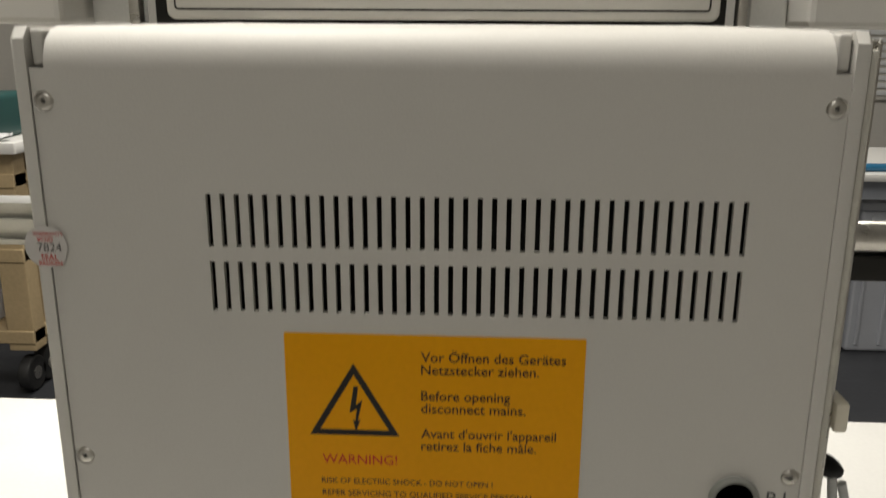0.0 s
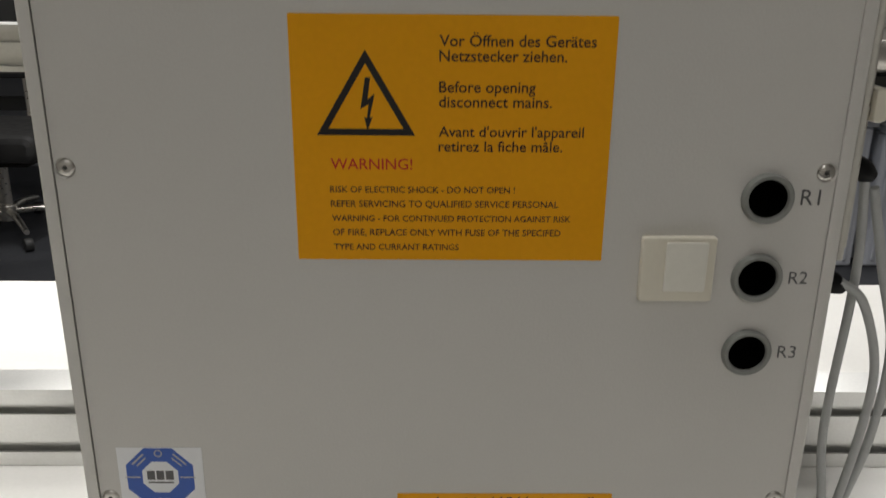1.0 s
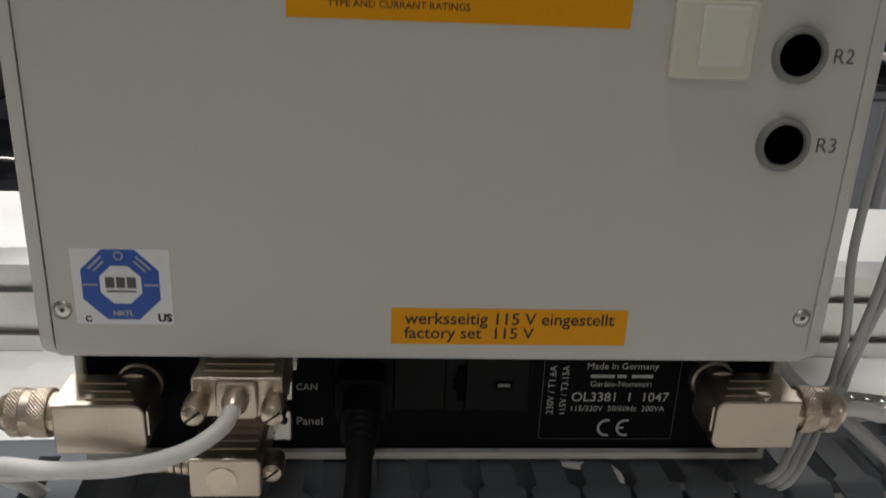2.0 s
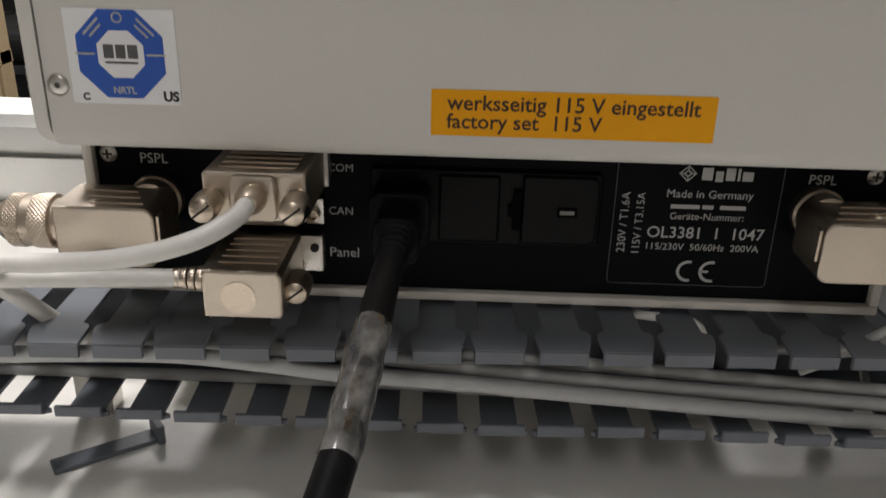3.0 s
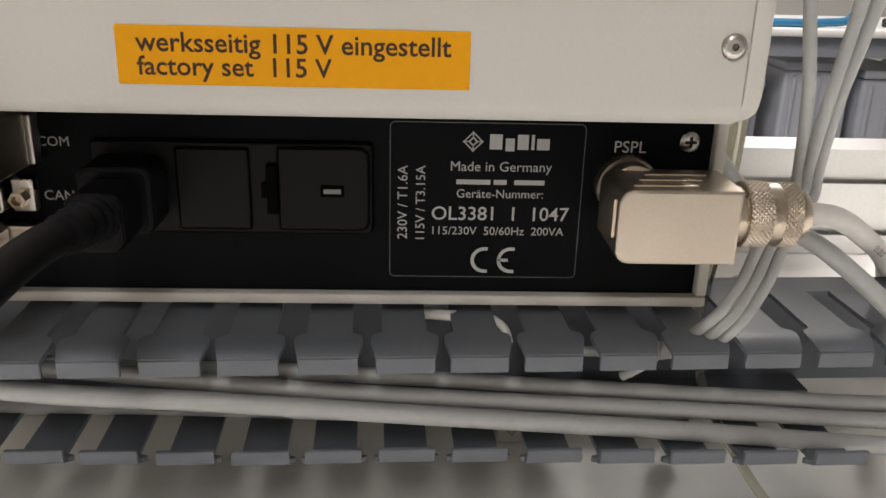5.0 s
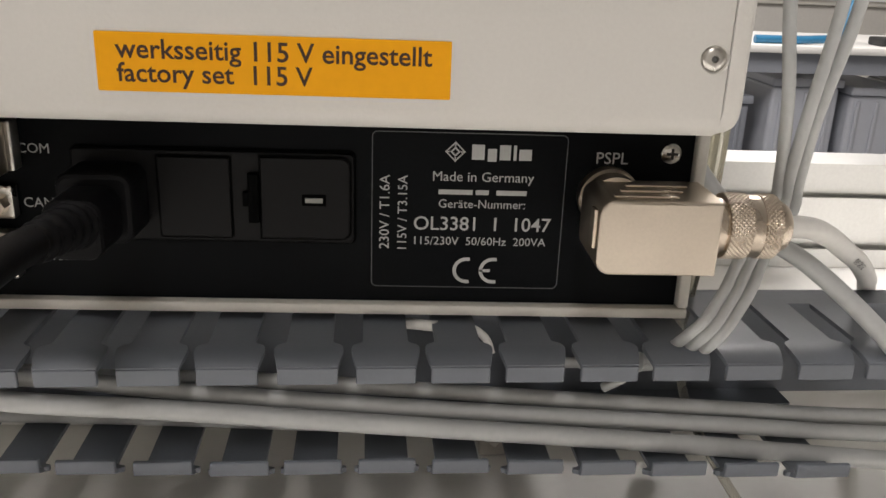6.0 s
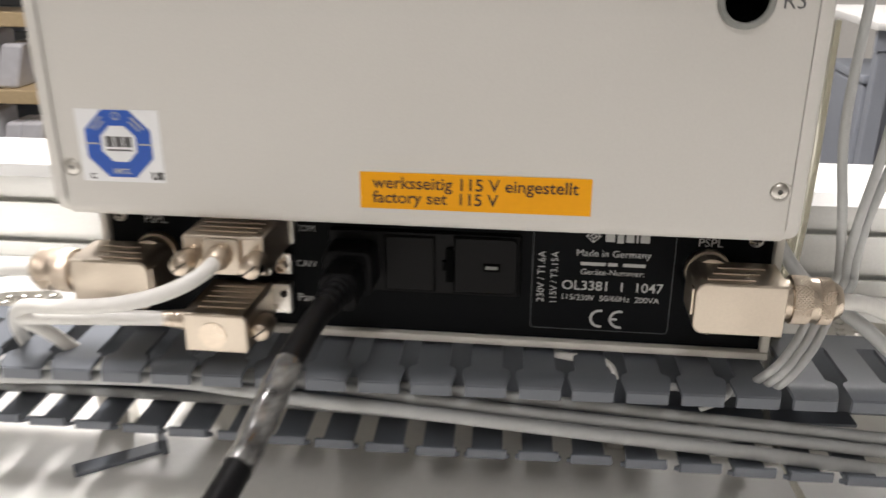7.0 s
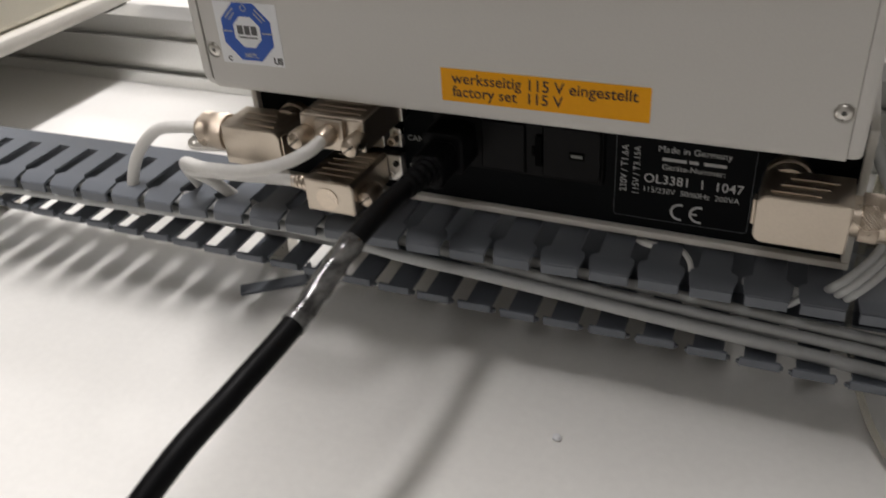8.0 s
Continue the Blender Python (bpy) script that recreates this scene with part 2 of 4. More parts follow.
def thing(name, at, label, category, group="", kind=""):
    ob = new(name)
    ob.location = at
    ob.empty_display_size = 0.02
    return tagged(ob, label, category, group, kind)


def part(name, bm, mat, parent, label=""):
    """One mesh object, its vertices in world places, under a thing or a part."""
    ob = new(name, mesh_of(name, bm, mat))
    ob.parent = parent
    ob.matrix_parent_inverse = Matrix.Translation(-base_of(parent))
    return tagged(ob, label)


def base_of(ob):
    return Vector(ob.location)


def piece(name, me, at, parent, turn=0.0, label=""):
    """A part on a mesh that is shared, placed at a world point."""
    ob = new(name, me)
    ob.parent = parent
    ob.matrix_parent_inverse = Matrix.Translation(-base_of(parent))
    ob.location = at
    ob.rotation_euler = (0, 0, turn)
    return tagged(ob, label)


def single(name, bm, mat, label, category, group="", kind=""):
    return tagged(new(name, mesh_of(name, bm, mat)), label, category, group, kind)


def letters(text, x, z, y, width=None, size=0.004, bold=0.0, upright=False, centre=False):
    """Lettering in the built-in font, standing in the plane y and facing -y; x, z: left end of the base line."""
    cu = bpy.data.curves.new("letters", "FONT")
    cu.body, cu.size, cu.offset, cu.resolution_u = text, size, bold * size, 3
    ob = bpy.data.objects.new("letters", cu)
    scene.collection.objects.link(ob)
    dg = bpy.context.evaluated_depsgraph_get()
    me = bpy.data.meshes.new_from_object(ob.evaluated_get(dg))
    bpy.data.objects.remove(ob)
    bpy.data.curves.remove(cu)
    bm = bmesh.new()
    bm.from_mesh(me)
    bpy.data.meshes.remove(me)
    x0, x1 = min(v.co.x for v in bm.verts), max(v.co.x for v in bm.verts)
    k = width / (x1 - x0) if width else 1
    for v in bm.verts:
        a, b = (v.co.x - x0) * k, v.co.y * (k if width and not upright else 1)
        if upright:
            b = v.co.y * k
            v.co = Vector((x - b, y, z + a))
        else:
            v.co = Vector((x + a - (width / 2 if centre and width else 0), y, z + b))
    return bm


def bars(rows, y, bm=None):
    """Plain bars (x0, x1, z0, z1) for writing that is not lettered."""
    bm = bm or bmesh.new()
    for x0, x1, z0, z1 in rows:
        bm.faces.new([bm.verts.new(c) for c in ((x0, y, z0), (x1, y, z0), (x1, y, z1), (x0, y, z1))])
    return bm


# ---- room ----
def structure(name, bm, mat, label, category):
    return single(name, bm, mat, label, category, kind="structure")


structure("floor", box(-3.2, 3.2, -2.2, 5.2, FLOOR - 0.1, FLOOR), FLOOR_DARK, "dark vinyl floor of the laboratory", "floor")
structure("ceiling", box(-3.2, 3.2, -2.2, 5.2, CEILING, CEILING + 0.1), CEIL, "white suspended ceiling of the laboratory", "ceiling")
structure("wall_north", box(-3.2, 3.2, 5.2, 5.3, FLOOR, CEILING), WALL, "off-white painted laboratory wall", "wall")
structure("wall_south", box(-3.2, 3.2, -2.3, -2.2, FLOOR, CEILING), WALL, "off-white painted laboratory wall", "wall")
structure("wall_west", box(-3.3, -3.2, -2.2, 5.2, FLOOR, CEILING), WALL, "off-white painted laboratory wall", "wall")
structure("wall_east", box(3.2, 3.3, -2.2, 5.2, FLOOR, CEILING), WALL, "off-white painted laboratory wall", "wall")
for lx, ly, lw, ld, watts in LAMPS:
    lamp = thing("ceiling_light", (lx, ly, CEILING), "white recessed ceiling light above the bench", "ceiling light", "ceiling lights")
    part("frame", box(lx - lw / 2 - 0.04, lx + lw / 2 + 0.04, ly - ld / 2 - 0.04, ly + ld / 2 + 0.04, CEILING - 0.05, CEILING - 0.001, 0.004), PAINT, lamp)

# ---- table ----
TABLE_X, TABLE_Y = (-1.5, 1.5), (-0.06, 0.942)
table = thing("laboratory_table", (0, 0.4, FLOOR), "white laminate laboratory table under the instruments", "table")
part("tabletop", box(TABLE_X[0], TABLE_X[1], TABLE_Y[0], TABLE_Y[1], -0.03, 0, 0.002), TABLE, table)
for ax in (-1.4, 1.4):
    for ay in (0.0, 0.84):
        part("leg", box(ax - 0.02, ax + 0.02, ay - 0.02, ay + 0.02, FLOOR, -0.031, 0.002), ALU, table)

# ---- rail ----
RAIL_Y, RAIL_LOW, RAIL_TOP = 0.53, 0.02, 0.08


def rail_outline(y0, y1, z0, z1):
    """Cross-section (y, z) of a slotted profile with two grooves in its front."""
    out = [(y1, z0), (y1, z1), (y0, z1)]
    half = (z1 - z0) / 4
    for zc in (z1 - half, z0 + half):
        out += [(y0, zc + 0.0042), (y0 + 0.002, zc + 0.0042), (y0 + 0.002, zc + 0.008), (y0 + 0.009, zc + 0.008),
                (y0 + 0.009, zc - 0.008), (y0 + 0.002, zc - 0.008), (y0 + 0.002, zc - 0.0042), (y0, zc - 0.0042)]
    return out + [(y0, z0)]


def along_x(outline, x0, x1):
    bm = bmesh.new()
    f = bm.faces.new([bm.verts.new((x0, y, z)) for y, z in outline])
    ret = bmesh.ops.extrude_face_region(bm, geom=[f])
    for v in ret["geom"]:
        if isinstance(v, bmesh.types.BMVert):
            v.co.x = x1
    bmesh.ops.recalc_face_normals(bm, faces=bm.faces[:])
    return bm


single("mounting_board", box(-1.45, 1.45, 0.385, 0.585, 0.0, RAIL_LOW - 0.0005, 0.0015), WHITE_SHEET,
       "white mounting board on the table behind the cable duct", "board")
track = thing("transport_track", (0, 0.6, RAIL_LOW), "aluminium profile track with two grooves on the white board", "track")
part("front_profile", along_x(rail_outline(RAIL_Y, RAIL_Y + 0.03, RAIL_LOW, RAIL_TOP), -1.4, 1.4), ALU, track, "anodised aluminium profile with two grooves")
for zc in (RAIL_TOP - 0.015, RAIL_LOW + 0.015):
    part("groove_strip", box(-1.4, 1.4, RAIL_Y + 0.0062, RAIL_Y + 0.0088, zc - 0.0078, zc + 0.0078), ALU, track)

# ---- instrument ----
BACK, PLATE = 0.300, 0.338
XL, XR = -0.1440, 0.1296
OUT_L, OUT_R = -0.1490, 0.1346
LOW, BEND, CROWN = 0.1366, 0.4372, 0.4507
SLOT_PITCH, SLOTS = 0.00500, 38
VENT_X = -0.085
SCREW_X, SCREW_Z = (-0.1398, 0.1258), (0.426, 0.2913, 0.1569)

instrument = thing("pipetting_instrument", (-0.007, 0.42, 0.02),
                   "light grey laboratory instrument on the mounting board, with orange warning labels", "instrument")


def back_panel():
    """A bent sheet with two rows of slots cut through, three round holes, and rolled lower edge."""
    bm = bmesh.new()
    t = 0.0025
    slots = []
    for z0, z1 in ((0.3755, 0.3945), (0.3515, 0.3700)):
        for i in range(SLOTS):
            xc = VENT_X + i * SLOT_PITCH
            slots.append((xc - 0.00092, xc + 0.00092, z0, z1))
    holes = [(0.106, z, 0.0078, 0.0087) for z in (0.282, 0.252, 0.222)]
    holes += [(x, z, 0.0035, 0.0036) for x in SCREW_X for z in SCREW_Z]
    xs, zs = {XL + 0.0004, XR - 0.0004}, {LOW + 0.006, BEND}
    for x0, x1, z0, z1 in slots:
        xs |= {x0, x1}
        zs |= {z0, z1}
    for x, z, r, hs in holes:
        xs |= {x - hs, x + hs}
        zs |= {z - hs, z + hs}
    xs, zs = sorted(xs), sorted(zs)
    verts = {}

    def v(x, y, z):
        key = (round(x, 6), round(y, 6), round(z, 6))
        if key not in verts:
            verts[key] = bm.verts.new((x, y, z))
        return verts[key]

    def face(*c):
        bm.faces.new([v(*q) for q in c])

    rows = {0.3755: slots[:SLOTS], 0.3515: slots[SLOTS:]}
    for z0, z1 in zip(zs, zs[1:]):
        cut = rows.get(round(z0, 4), [])
        mids = [(s[0] + s[1]) / 2 for s in cut]
        for x0, x1 in zip(xs, xs[1:]):
            xm, zm = (x0 + x1) / 2, (z0 + z1) / 2
            if any(abs(xm - m) < 0.0006 for m in mids):
                face((x0, BACK, z0), (x0, BACK + t, z0), (x0, BACK + t, z1), (x0, BACK, z1))
                face((x1, BACK, z0), (x1, BACK, z1), (x1, BACK + t, z1), (x1, BACK + t, z0))
                face((x0, BACK, z0), (x1, BACK, z0), (x1, BACK + t, z0), (x0, BACK + t, z0))
                face((x0, BACK, z1), (x0, BACK + t, z1), (x1, BACK + t, z1), (x1, BACK, z1))
                continue
            if any(abs(xm - h[0]) < h[3] and abs(zm - h[1]) < h[3] for h in holes):
                continue
            face((x0, BACK, z0), (x1, BACK, z0), (x1, BACK, z1), (x0, BACK, z1))
    for x, z, r, hs in holes:
        edge = []
        for k in range(40):
            a = radians(9 * k)
            m = hs / max(abs(math.cos(a)), abs(math.sin(a)))
            edge.append((x + m * math.cos(a), z + m * math.sin(a)))
        inner = []
        for ex, ez in edge:
            a = math.atan2(ez - z, ex - x)
            inner.append((x + r * math.cos(a), z + r * math.sin(a)))
        m = len(edge)
        for i in range(m):
            j = (i + 1) % m
            face((edge[i][0], BACK, edge[i][1]), (edge[j][0], BACK, edge[j][1]), (inner[j][0], BACK, inner[j][1]), (inner[i][0], BACK, inner[i][1]))
    # rolled lower edge
    r, prev = 0.006, (BACK, LOW + 0.006)
    for k in range(1, 7):
        a = radians(90 * k / 6)
        cur = (BACK + r - r * math.cos(a), LOW + r - r * math.sin(a))
        for x0, x1 in zip(xs, xs[1:]):
            face((x0, cur[0], cur[1]), (x1, cur[0], cur[1]), (x1, prev[0], prev[1]), (x0, prev[0], prev[1]))
        prev = cur
    for x0, x1 in zip(xs, xs[1:]):
        face((x0, BACK + 0.03, LOW), (x1, BACK + 0.03, LOW), (x1, prev[0], prev[1]), (x0, prev[0], prev[1]))
    bmesh.ops.recalc_face_normals(bm, faces=bm.faces[:])
    return bm


part("back_panel", back_panel(), PAINT, instrument, "light grey powder-coated back panel with vent slots")


def top_cover():
    """Crown of the back panel, bent over to the top, with rounded ends."""
    bm = bmesh.new()
    x0, x1, r = -0.1385, 0.1242, 0.0135
    prof = [(BACK, BEND)] + [(BACK + r - r * math.cos(radians(a)), BEND + r * math.sin(radians(a))) for a in range(6, 91, 6)] + [(0.52, CROWN)]
    n = 10
    cols = []
    for k in range(n + 1):
        a = radians(90 * k / n)
        cols.append((x0 + 0.014 * (1 - math.sin(a)), math.cos(a) * 0.0125))
    xs = [c[0] for c in cols] + [x0 + x1 - c[0] for c in cols[::-1]]
    drop = [c[1] for c in cols] + [c[1] for c in cols[::-1]]
    grid = []
    for x, d in zip(xs, drop):
        grid.append([bm.verts.new((x, y + (d * 0.15 if z > BEND + 0.001 else 0), max(z - d, BEND) if z > BEND + 0.001 else z)) for y, z in prof])
    for a, b in zip(grid, grid[1:]):
        for i in range(len(prof) - 1):
            bm.faces.new((a[i], b[i], b[i + 1], a[i + 1]))
    bmesh.ops.recalc_face_normals(bm, faces=bm.faces[:])
    return bm


part("top_cover", top_cover(), PAINT, instrument, "rounded light grey top edge of the back panel")
# Near-black block: the shade inside the housing is put into its colour.
part("interior", box(XL + 0.004, XR - 0.004, BACK + 0.012, BACK + 0.2, LOW + 0.012, BEND - 0.004), DARK, instrument, "near-black box standing for the unlit inside behind the vent slots")


def side_wall(inner, outer):
    """A side plate, its lower edge rounded outwards and towards the back panel."""
    s, y1, rx, ry = (1 if outer > inner else -1), 0.56, 0.0046, 0.010
    levels = [LOW + 0.010 * (1 - math.cos(radians(90 * k / 9))) for k in range(10)] + [CROWN - 0.0100, CROWN - 0.004, CROWN]
    bm = bmesh.new()
    rows = []
    for z in levels:
        a, b = max(0.0, 1 - (z - LOW) / rx), max(0.0, 1 - (z - LOW) / ry)
        xo = outer - s * rx * (1 - math.sqrt(1 - a * a))
        yf = BACK - 0.0008 + ry * (1 - math.sqrt(1 - b * b)) + max(0.0, z - CROWN + 0.004) * 0.9
        w = min(0.0016, abs(xo - inner) * 0.6)
        ring = [(inner, yf)] + [(xo - s * w * (1 - math.sin(radians(t))), yf + w * (1 - math.cos(radians(t)))) for t in (0, 30, 60, 90)] + [(xo, y1), (inner, y1)]
        rows.append([bm.verts.new((x, y, z)) for x, y in ring])
    for a, b in zip(rows, rows[1:]):
        for k in range(len(a)):
            n = (k + 1) % len(a)
            bm.faces.new((a[k], a[n], b[n], b[k]))
    bm.faces.new(rows[0])
    bm.faces.new(rows[-1])
    bmesh.ops.recalc_face_normals(bm, faces=bm.faces[:])
    return bm


part("side_wall", side_wall(XL, OUT_L), PAINT_SIDE, instrument)
part("side_wall", side_wall(XR, OUT_R), PAINT_SIDE, instrument)
for x0, x1 in ((XL + 0.0003, -0.1393), (0.1250, XR - 0.0003)):
    part("corner_lug", box(x0, x1, BACK + 0.003, BACK + 0.02, BEND + 0.0005, CROWN - 0.0008, 0.001), PAINT_SIDE, instrument)


def screw_mesh():
    bm = lathe([(0.0032, 0.0), (0.0032, 0.0009), (0.0028, 0.0014), (0.0018, 0.0017), (0.0009, 0.0017), (0.0008, 0.0009)], (0, 0, 0), (0, -1, 0), 24)
    return mesh_of("screw", bm, STEEL)


SCREW = screw_mesh()
SINK = mesh_of("countersink", ring_mesh([(0.0037, -0.0002), (0.0035, 0.0), (0.0029, 0.0014), (0.0004, 0.0015), (0.0004, 0.0020), (0.0038, 0.0020)], (0, 0, 0), (0, 1, 0), 28), PAINT)
# Darkened hexagon in the screw head; its colour gives the recess its shade.
DRIVE = mesh_of("drive_shade", cyl((0, -0.0011, 0), (0, -0.0004, 0), 0.0008, 6), ALU_DARK)
for sx in SCREW_X:
    for sz in SCREW_Z:
        piece("countersink", SINK, (sx, BACK, sz), instrument)
        piece("screw", SCREW, (sx, BACK + 0.0014, sz), instrument)
        piece("drive_shade", DRIVE, (sx, BACK + 0.0012, sz), instrument)

for k, hz in enumerate((0.282, 0.252, 0.222)):
    ring = part("grommet", ring_mesh([(0.0070, 0.004), (0.0070, -0.0012), (0.0074, -0.0021), (0.0086, -0.0023), (0.0093, -0.0012), (0.0094, 0.0), (0.0086, 0.004)], (0.106, BACK - 0.0001, hz), (0, 1, 0), 40),
                BUSH_GREY, instrument, "grey grommet round a dark socket hole")
    # The cup is near-black: the hole's shade comes from its colour.
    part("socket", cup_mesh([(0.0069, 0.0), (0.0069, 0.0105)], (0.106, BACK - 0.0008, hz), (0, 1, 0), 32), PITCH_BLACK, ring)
    part("lettering", letters("R%d" % (k + 1), 0.1180, hz - 0.0024, BACK - 0.00012, width=0.0069), INK_GREY, instrument)

switch = part("switch_cover", prism(rounded(0.0625, 0.0893, 0.2437, 0.2683, 0.0012), BACK - 0.0035, BACK - 0.0001, bev=0.0007), IVORY, instrument, "ivory plastic cover")
part("inset", prism(rounded(0.0708, 0.0860, 0.2480, 0.2668, 0.0008), BACK - 0.0048, BACK - 0.0036, bev=0.0005), material("cream_plastic", (0.76, 0.74, 0.66), 0.4, 0, 0.03, 500, 20, 0.05), switch, "cream inset")


# labels on the back panel
def sheet(x0, x1, z0, z1, y, thick=0.0002, r=0.0004):
    return prism(rounded(x0, x1, z0, z1, r, 3), y - thick, y)


WX0, WX1, WZ0, WZ1 = -0.0605, 0.0487, 0.2583, 0.3438
ON = BACK - 0.00032


def wu(u):
    return WX0 + u * (WX1 - WX0)


def wv(v):
    v = v / (1.109 - 0.109 * v)
    return WZ1 - v * (WZ1 - WZ0)


warning = part("warning_label", sheet(WX0, WX1, WZ0, WZ1, BACK - 0.00005), ORANGE, instrument, "orange electric shock warning label")
for text, u0, u1, v in (("Vor Öffnen des Gerätes", .458, .937, .13), ("Netzstecker ziehen.", .458, .85, .192), ("Before opening", .458, .757, .319),
                        ("disconnect mains.", .458, .81, .38), ("Avant d'ouvrir l'appareil", .458, .915, .50), ("retirez la fiche mâle.", .458, .85, .56)):
    part("lettering", letters(text, wu(u0), wv(v), ON, width=(u1 - u0) * (WX1 - WX0), bold=0.010), INK_BROWN, warning)
part("lettering", letters("WARNING!", wu(.116), wv(.635), ON, width=.259 * (WX1 - WX0), bold=0.004), INK_RED, warning, "red lettering")
for text, u0, u1, v in (("RISK OF ELECTRIC SHOCK - DO NOT OPEN !", .111, .705, .729), ("REFER SERVICING TO QUALIFIED SERVICE PERSONAL", .112, .848, .787),
                        ("WARNING - FOR CONTINUED PROTECTION AGAINST RISK", .114, .89, .845), ("OF FIRE, REPLACE ONLY WITH FUSE OF THE SPECIFED", .116, .86, .902),
                        ("TYPE AND CURRANT RATINGS", .118, .527, .96)):
    part("lettering", letters(text, wu(u0), wv(v), ON, width=(u1 - u0) * (WX1 - WX0), bold=0.010), INK_BROWN, warning)


def triangle_sign():
    a, b, c = Vector((wu(.231), wv(.146))), Vector((wu(.076), wv(.497))), Vector((wu(.384), wv(.497)))
    m = (a + b + c) / 3
    bm = bmesh.new()
    outer, inner = [a, b, c], [m + (q - m) * 0.765 for q in (a, b, c)]
    for i in range(3):
        j = (i + 1) % 3
        bm.faces.new([bm.verts.new((q.x, ON, q.y)) for q in (outer[i], outer[j], inner[j], inner[i])])
    bolt = [(.005, .115), (.022, .115), (.012, .205), (.036, .180), (.018, .280), (.028, .276), (.010, .335), (.000, .276), (.009, .282), (.015, .225), (-.012, .245)]
    bm.faces.new([bm.verts.new((wu(.225 + p * 0.95), ON, wv(.145 + q))) for p, q in bolt])
    return bm


part("hazard_sign", triangle_sign(), INK, warning, "black triangle with a lightning bolt")

volt = part("voltage_label", sheet(-0.0258, 0.0601, 0.1450, 0.1592, BACK - 0.00005), ORANGE, instrument, "orange voltage label")
part("lettering", letters("werksseitig 115 V eingestellt", -0.0258 + .055 * .0864, 0.1592 - .43 * .0142, ON, width=.89 * .0859, bold=0.014), INK_BROWN, volt)
part("lettering", letters("factory set  115 V", -0.0258 + .055 * .0864, 0.1592 - .83 * .0142, ON, width=.55 * .0859, bold=0.014), INK_BROWN, volt)

approval = part("approval_label", sheet(-0.1352, -0.1020, 0.1517, 0.1800, BACK - 0.00005), PAPER_WHITE, instrument, "white label with a blue octagon")


def octagon(cx, cz, r0, r1, y):
    bm = bmesh.new()
    for i in range(8):
        q = []
        for r, a in ((r1, i), (r1, i + 1), (r0, i + 1), (r0, i)):
            t = radians(22.5 + 45 * a)
            q.append(bm.verts.new((cx + r * math.cos(t), y, cz + r * math.sin(t))))
        bm.faces.new(q)
    return bm


OX, OZ = -0.1190, 0.1667
part("octagon", octagon(OX, OZ, 0.0076, 0.0142, ON), BLUE, approval, "blue octagon ring")
part("mark", bars([(OX - 0.0052, OX - 0.0021, OZ - 0.0012, OZ + 0.0029), (OX - 0.0015, OX + 0.0015, OZ - 0.0012, OZ + 0.0029), (OX + 0.0021, OX + 0.0052, OZ - 0.0012, OZ + 0.0029),
                   (OX - 0.0050, OX + 0.0050, OZ - 0.0028, OZ - 0.0021)], ON), INK_GREY, approval, "plain grey blocks")
part("mark", bars([(OX - 0.0137, OX - 0.0078, OZ - 0.0003, OZ + 0.0003), (OX + 0.0078, OX + 0.0137, OZ - 0.0003, OZ + 0.0003)], ON - 0.0001), INK_WHITE, approval)
part("mark", octagon(OX, OZ + 0.0108, 0.0012, 0.0017, ON - 0.0001), INK_WHITE, approval)
for turn in (45, -45):
    strip = bars([(-0.0034, 0.0034, 0.0112, 0.0119), (-0.0026, 0.0026, 0.0095, 0.0101)], 0.0)
    bmesh.ops.transform(strip, matrix=Matrix.Translation((OX, ON - 0.0001, OZ)) @ Matrix.Rotation(radians(turn), 4, "Y"), verts=strip.verts)
    part("mark", strip, INK_WHITE, approval)
part("lettering", letters("NRTL", OX - 0.0034, OZ - 0.0117, ON - 0.0001, width=0.0070, bold=0.03), INK_WHITE, approval)
part("lettering", letters("C", -0.1322, 0.1527, ON, width=0.0022, bold=0.05), INK, approval)
part("lettering", letters("US", -0.1073, 0.1530, ON, width=0.0048, bold=0.05), INK, approval)

seal = part("warranty_seal", lathe([(0.0078, 0.0), (0.0078, 0.00012)], (-0.1447, BACK - 0.0009, 0.3745), (0, -1, 0), 40), SEAL_FILM, instrument, "round white warranty seal with red writing")
for text, x0, w, z in (("WARRANTY", -0.1490, 0.0112, 0.3786), ("VOID", -0.1478, 0.0060, 0.3764), ("SEAL", -0.1468, 0.0062, 0.3697), ("BROKEN", -0.1478, 0.0084, 0.3677)):
    part("lettering", letters(text, x0, z, BACK - 0.00108, width=w, bold=0.01), INK_RED, seal, "red lettering")
part("lettering", letters("7824", -0.1478, 0.3728, BACK - 0.00108, width=0.0088), INK_GREY, seal)

# base unit with the connector plate
BASE_LOW, BASE_L, BASE_R = 0.0714, -0.1520, 0.1408
BASE_Y = PLATE - 0.0035
part("base_floor", box(BASE_L, BASE_R, BASE_Y, 0.50, BASE_LOW, BASE_LOW + 0.0034, 0.0008), BASE_WHITE, instrument, "white lower lip of the base")
for x0, x1 in ((BASE_L, BASE_L + 0.0035), (BASE_R - 0.0035, BASE_R)):
    part("base_cheek", box(x0, x1, BASE_Y, 0.50, BASE_LOW + 0.0036, LOW - 0.0002, 0.0008), BASE_WHITE, instrument)
plate = part("connector_plate", box(BASE_L + 0.0036, BASE_R - 0.0036, PLATE, PLATE + 0.003, BASE_LOW + 0.0036, LOW - 0.0003), BLACK_PLATE, instrument, "black connector plate with white print")
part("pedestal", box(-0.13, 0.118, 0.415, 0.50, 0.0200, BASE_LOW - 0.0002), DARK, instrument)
PON = PLATE - 0.0002
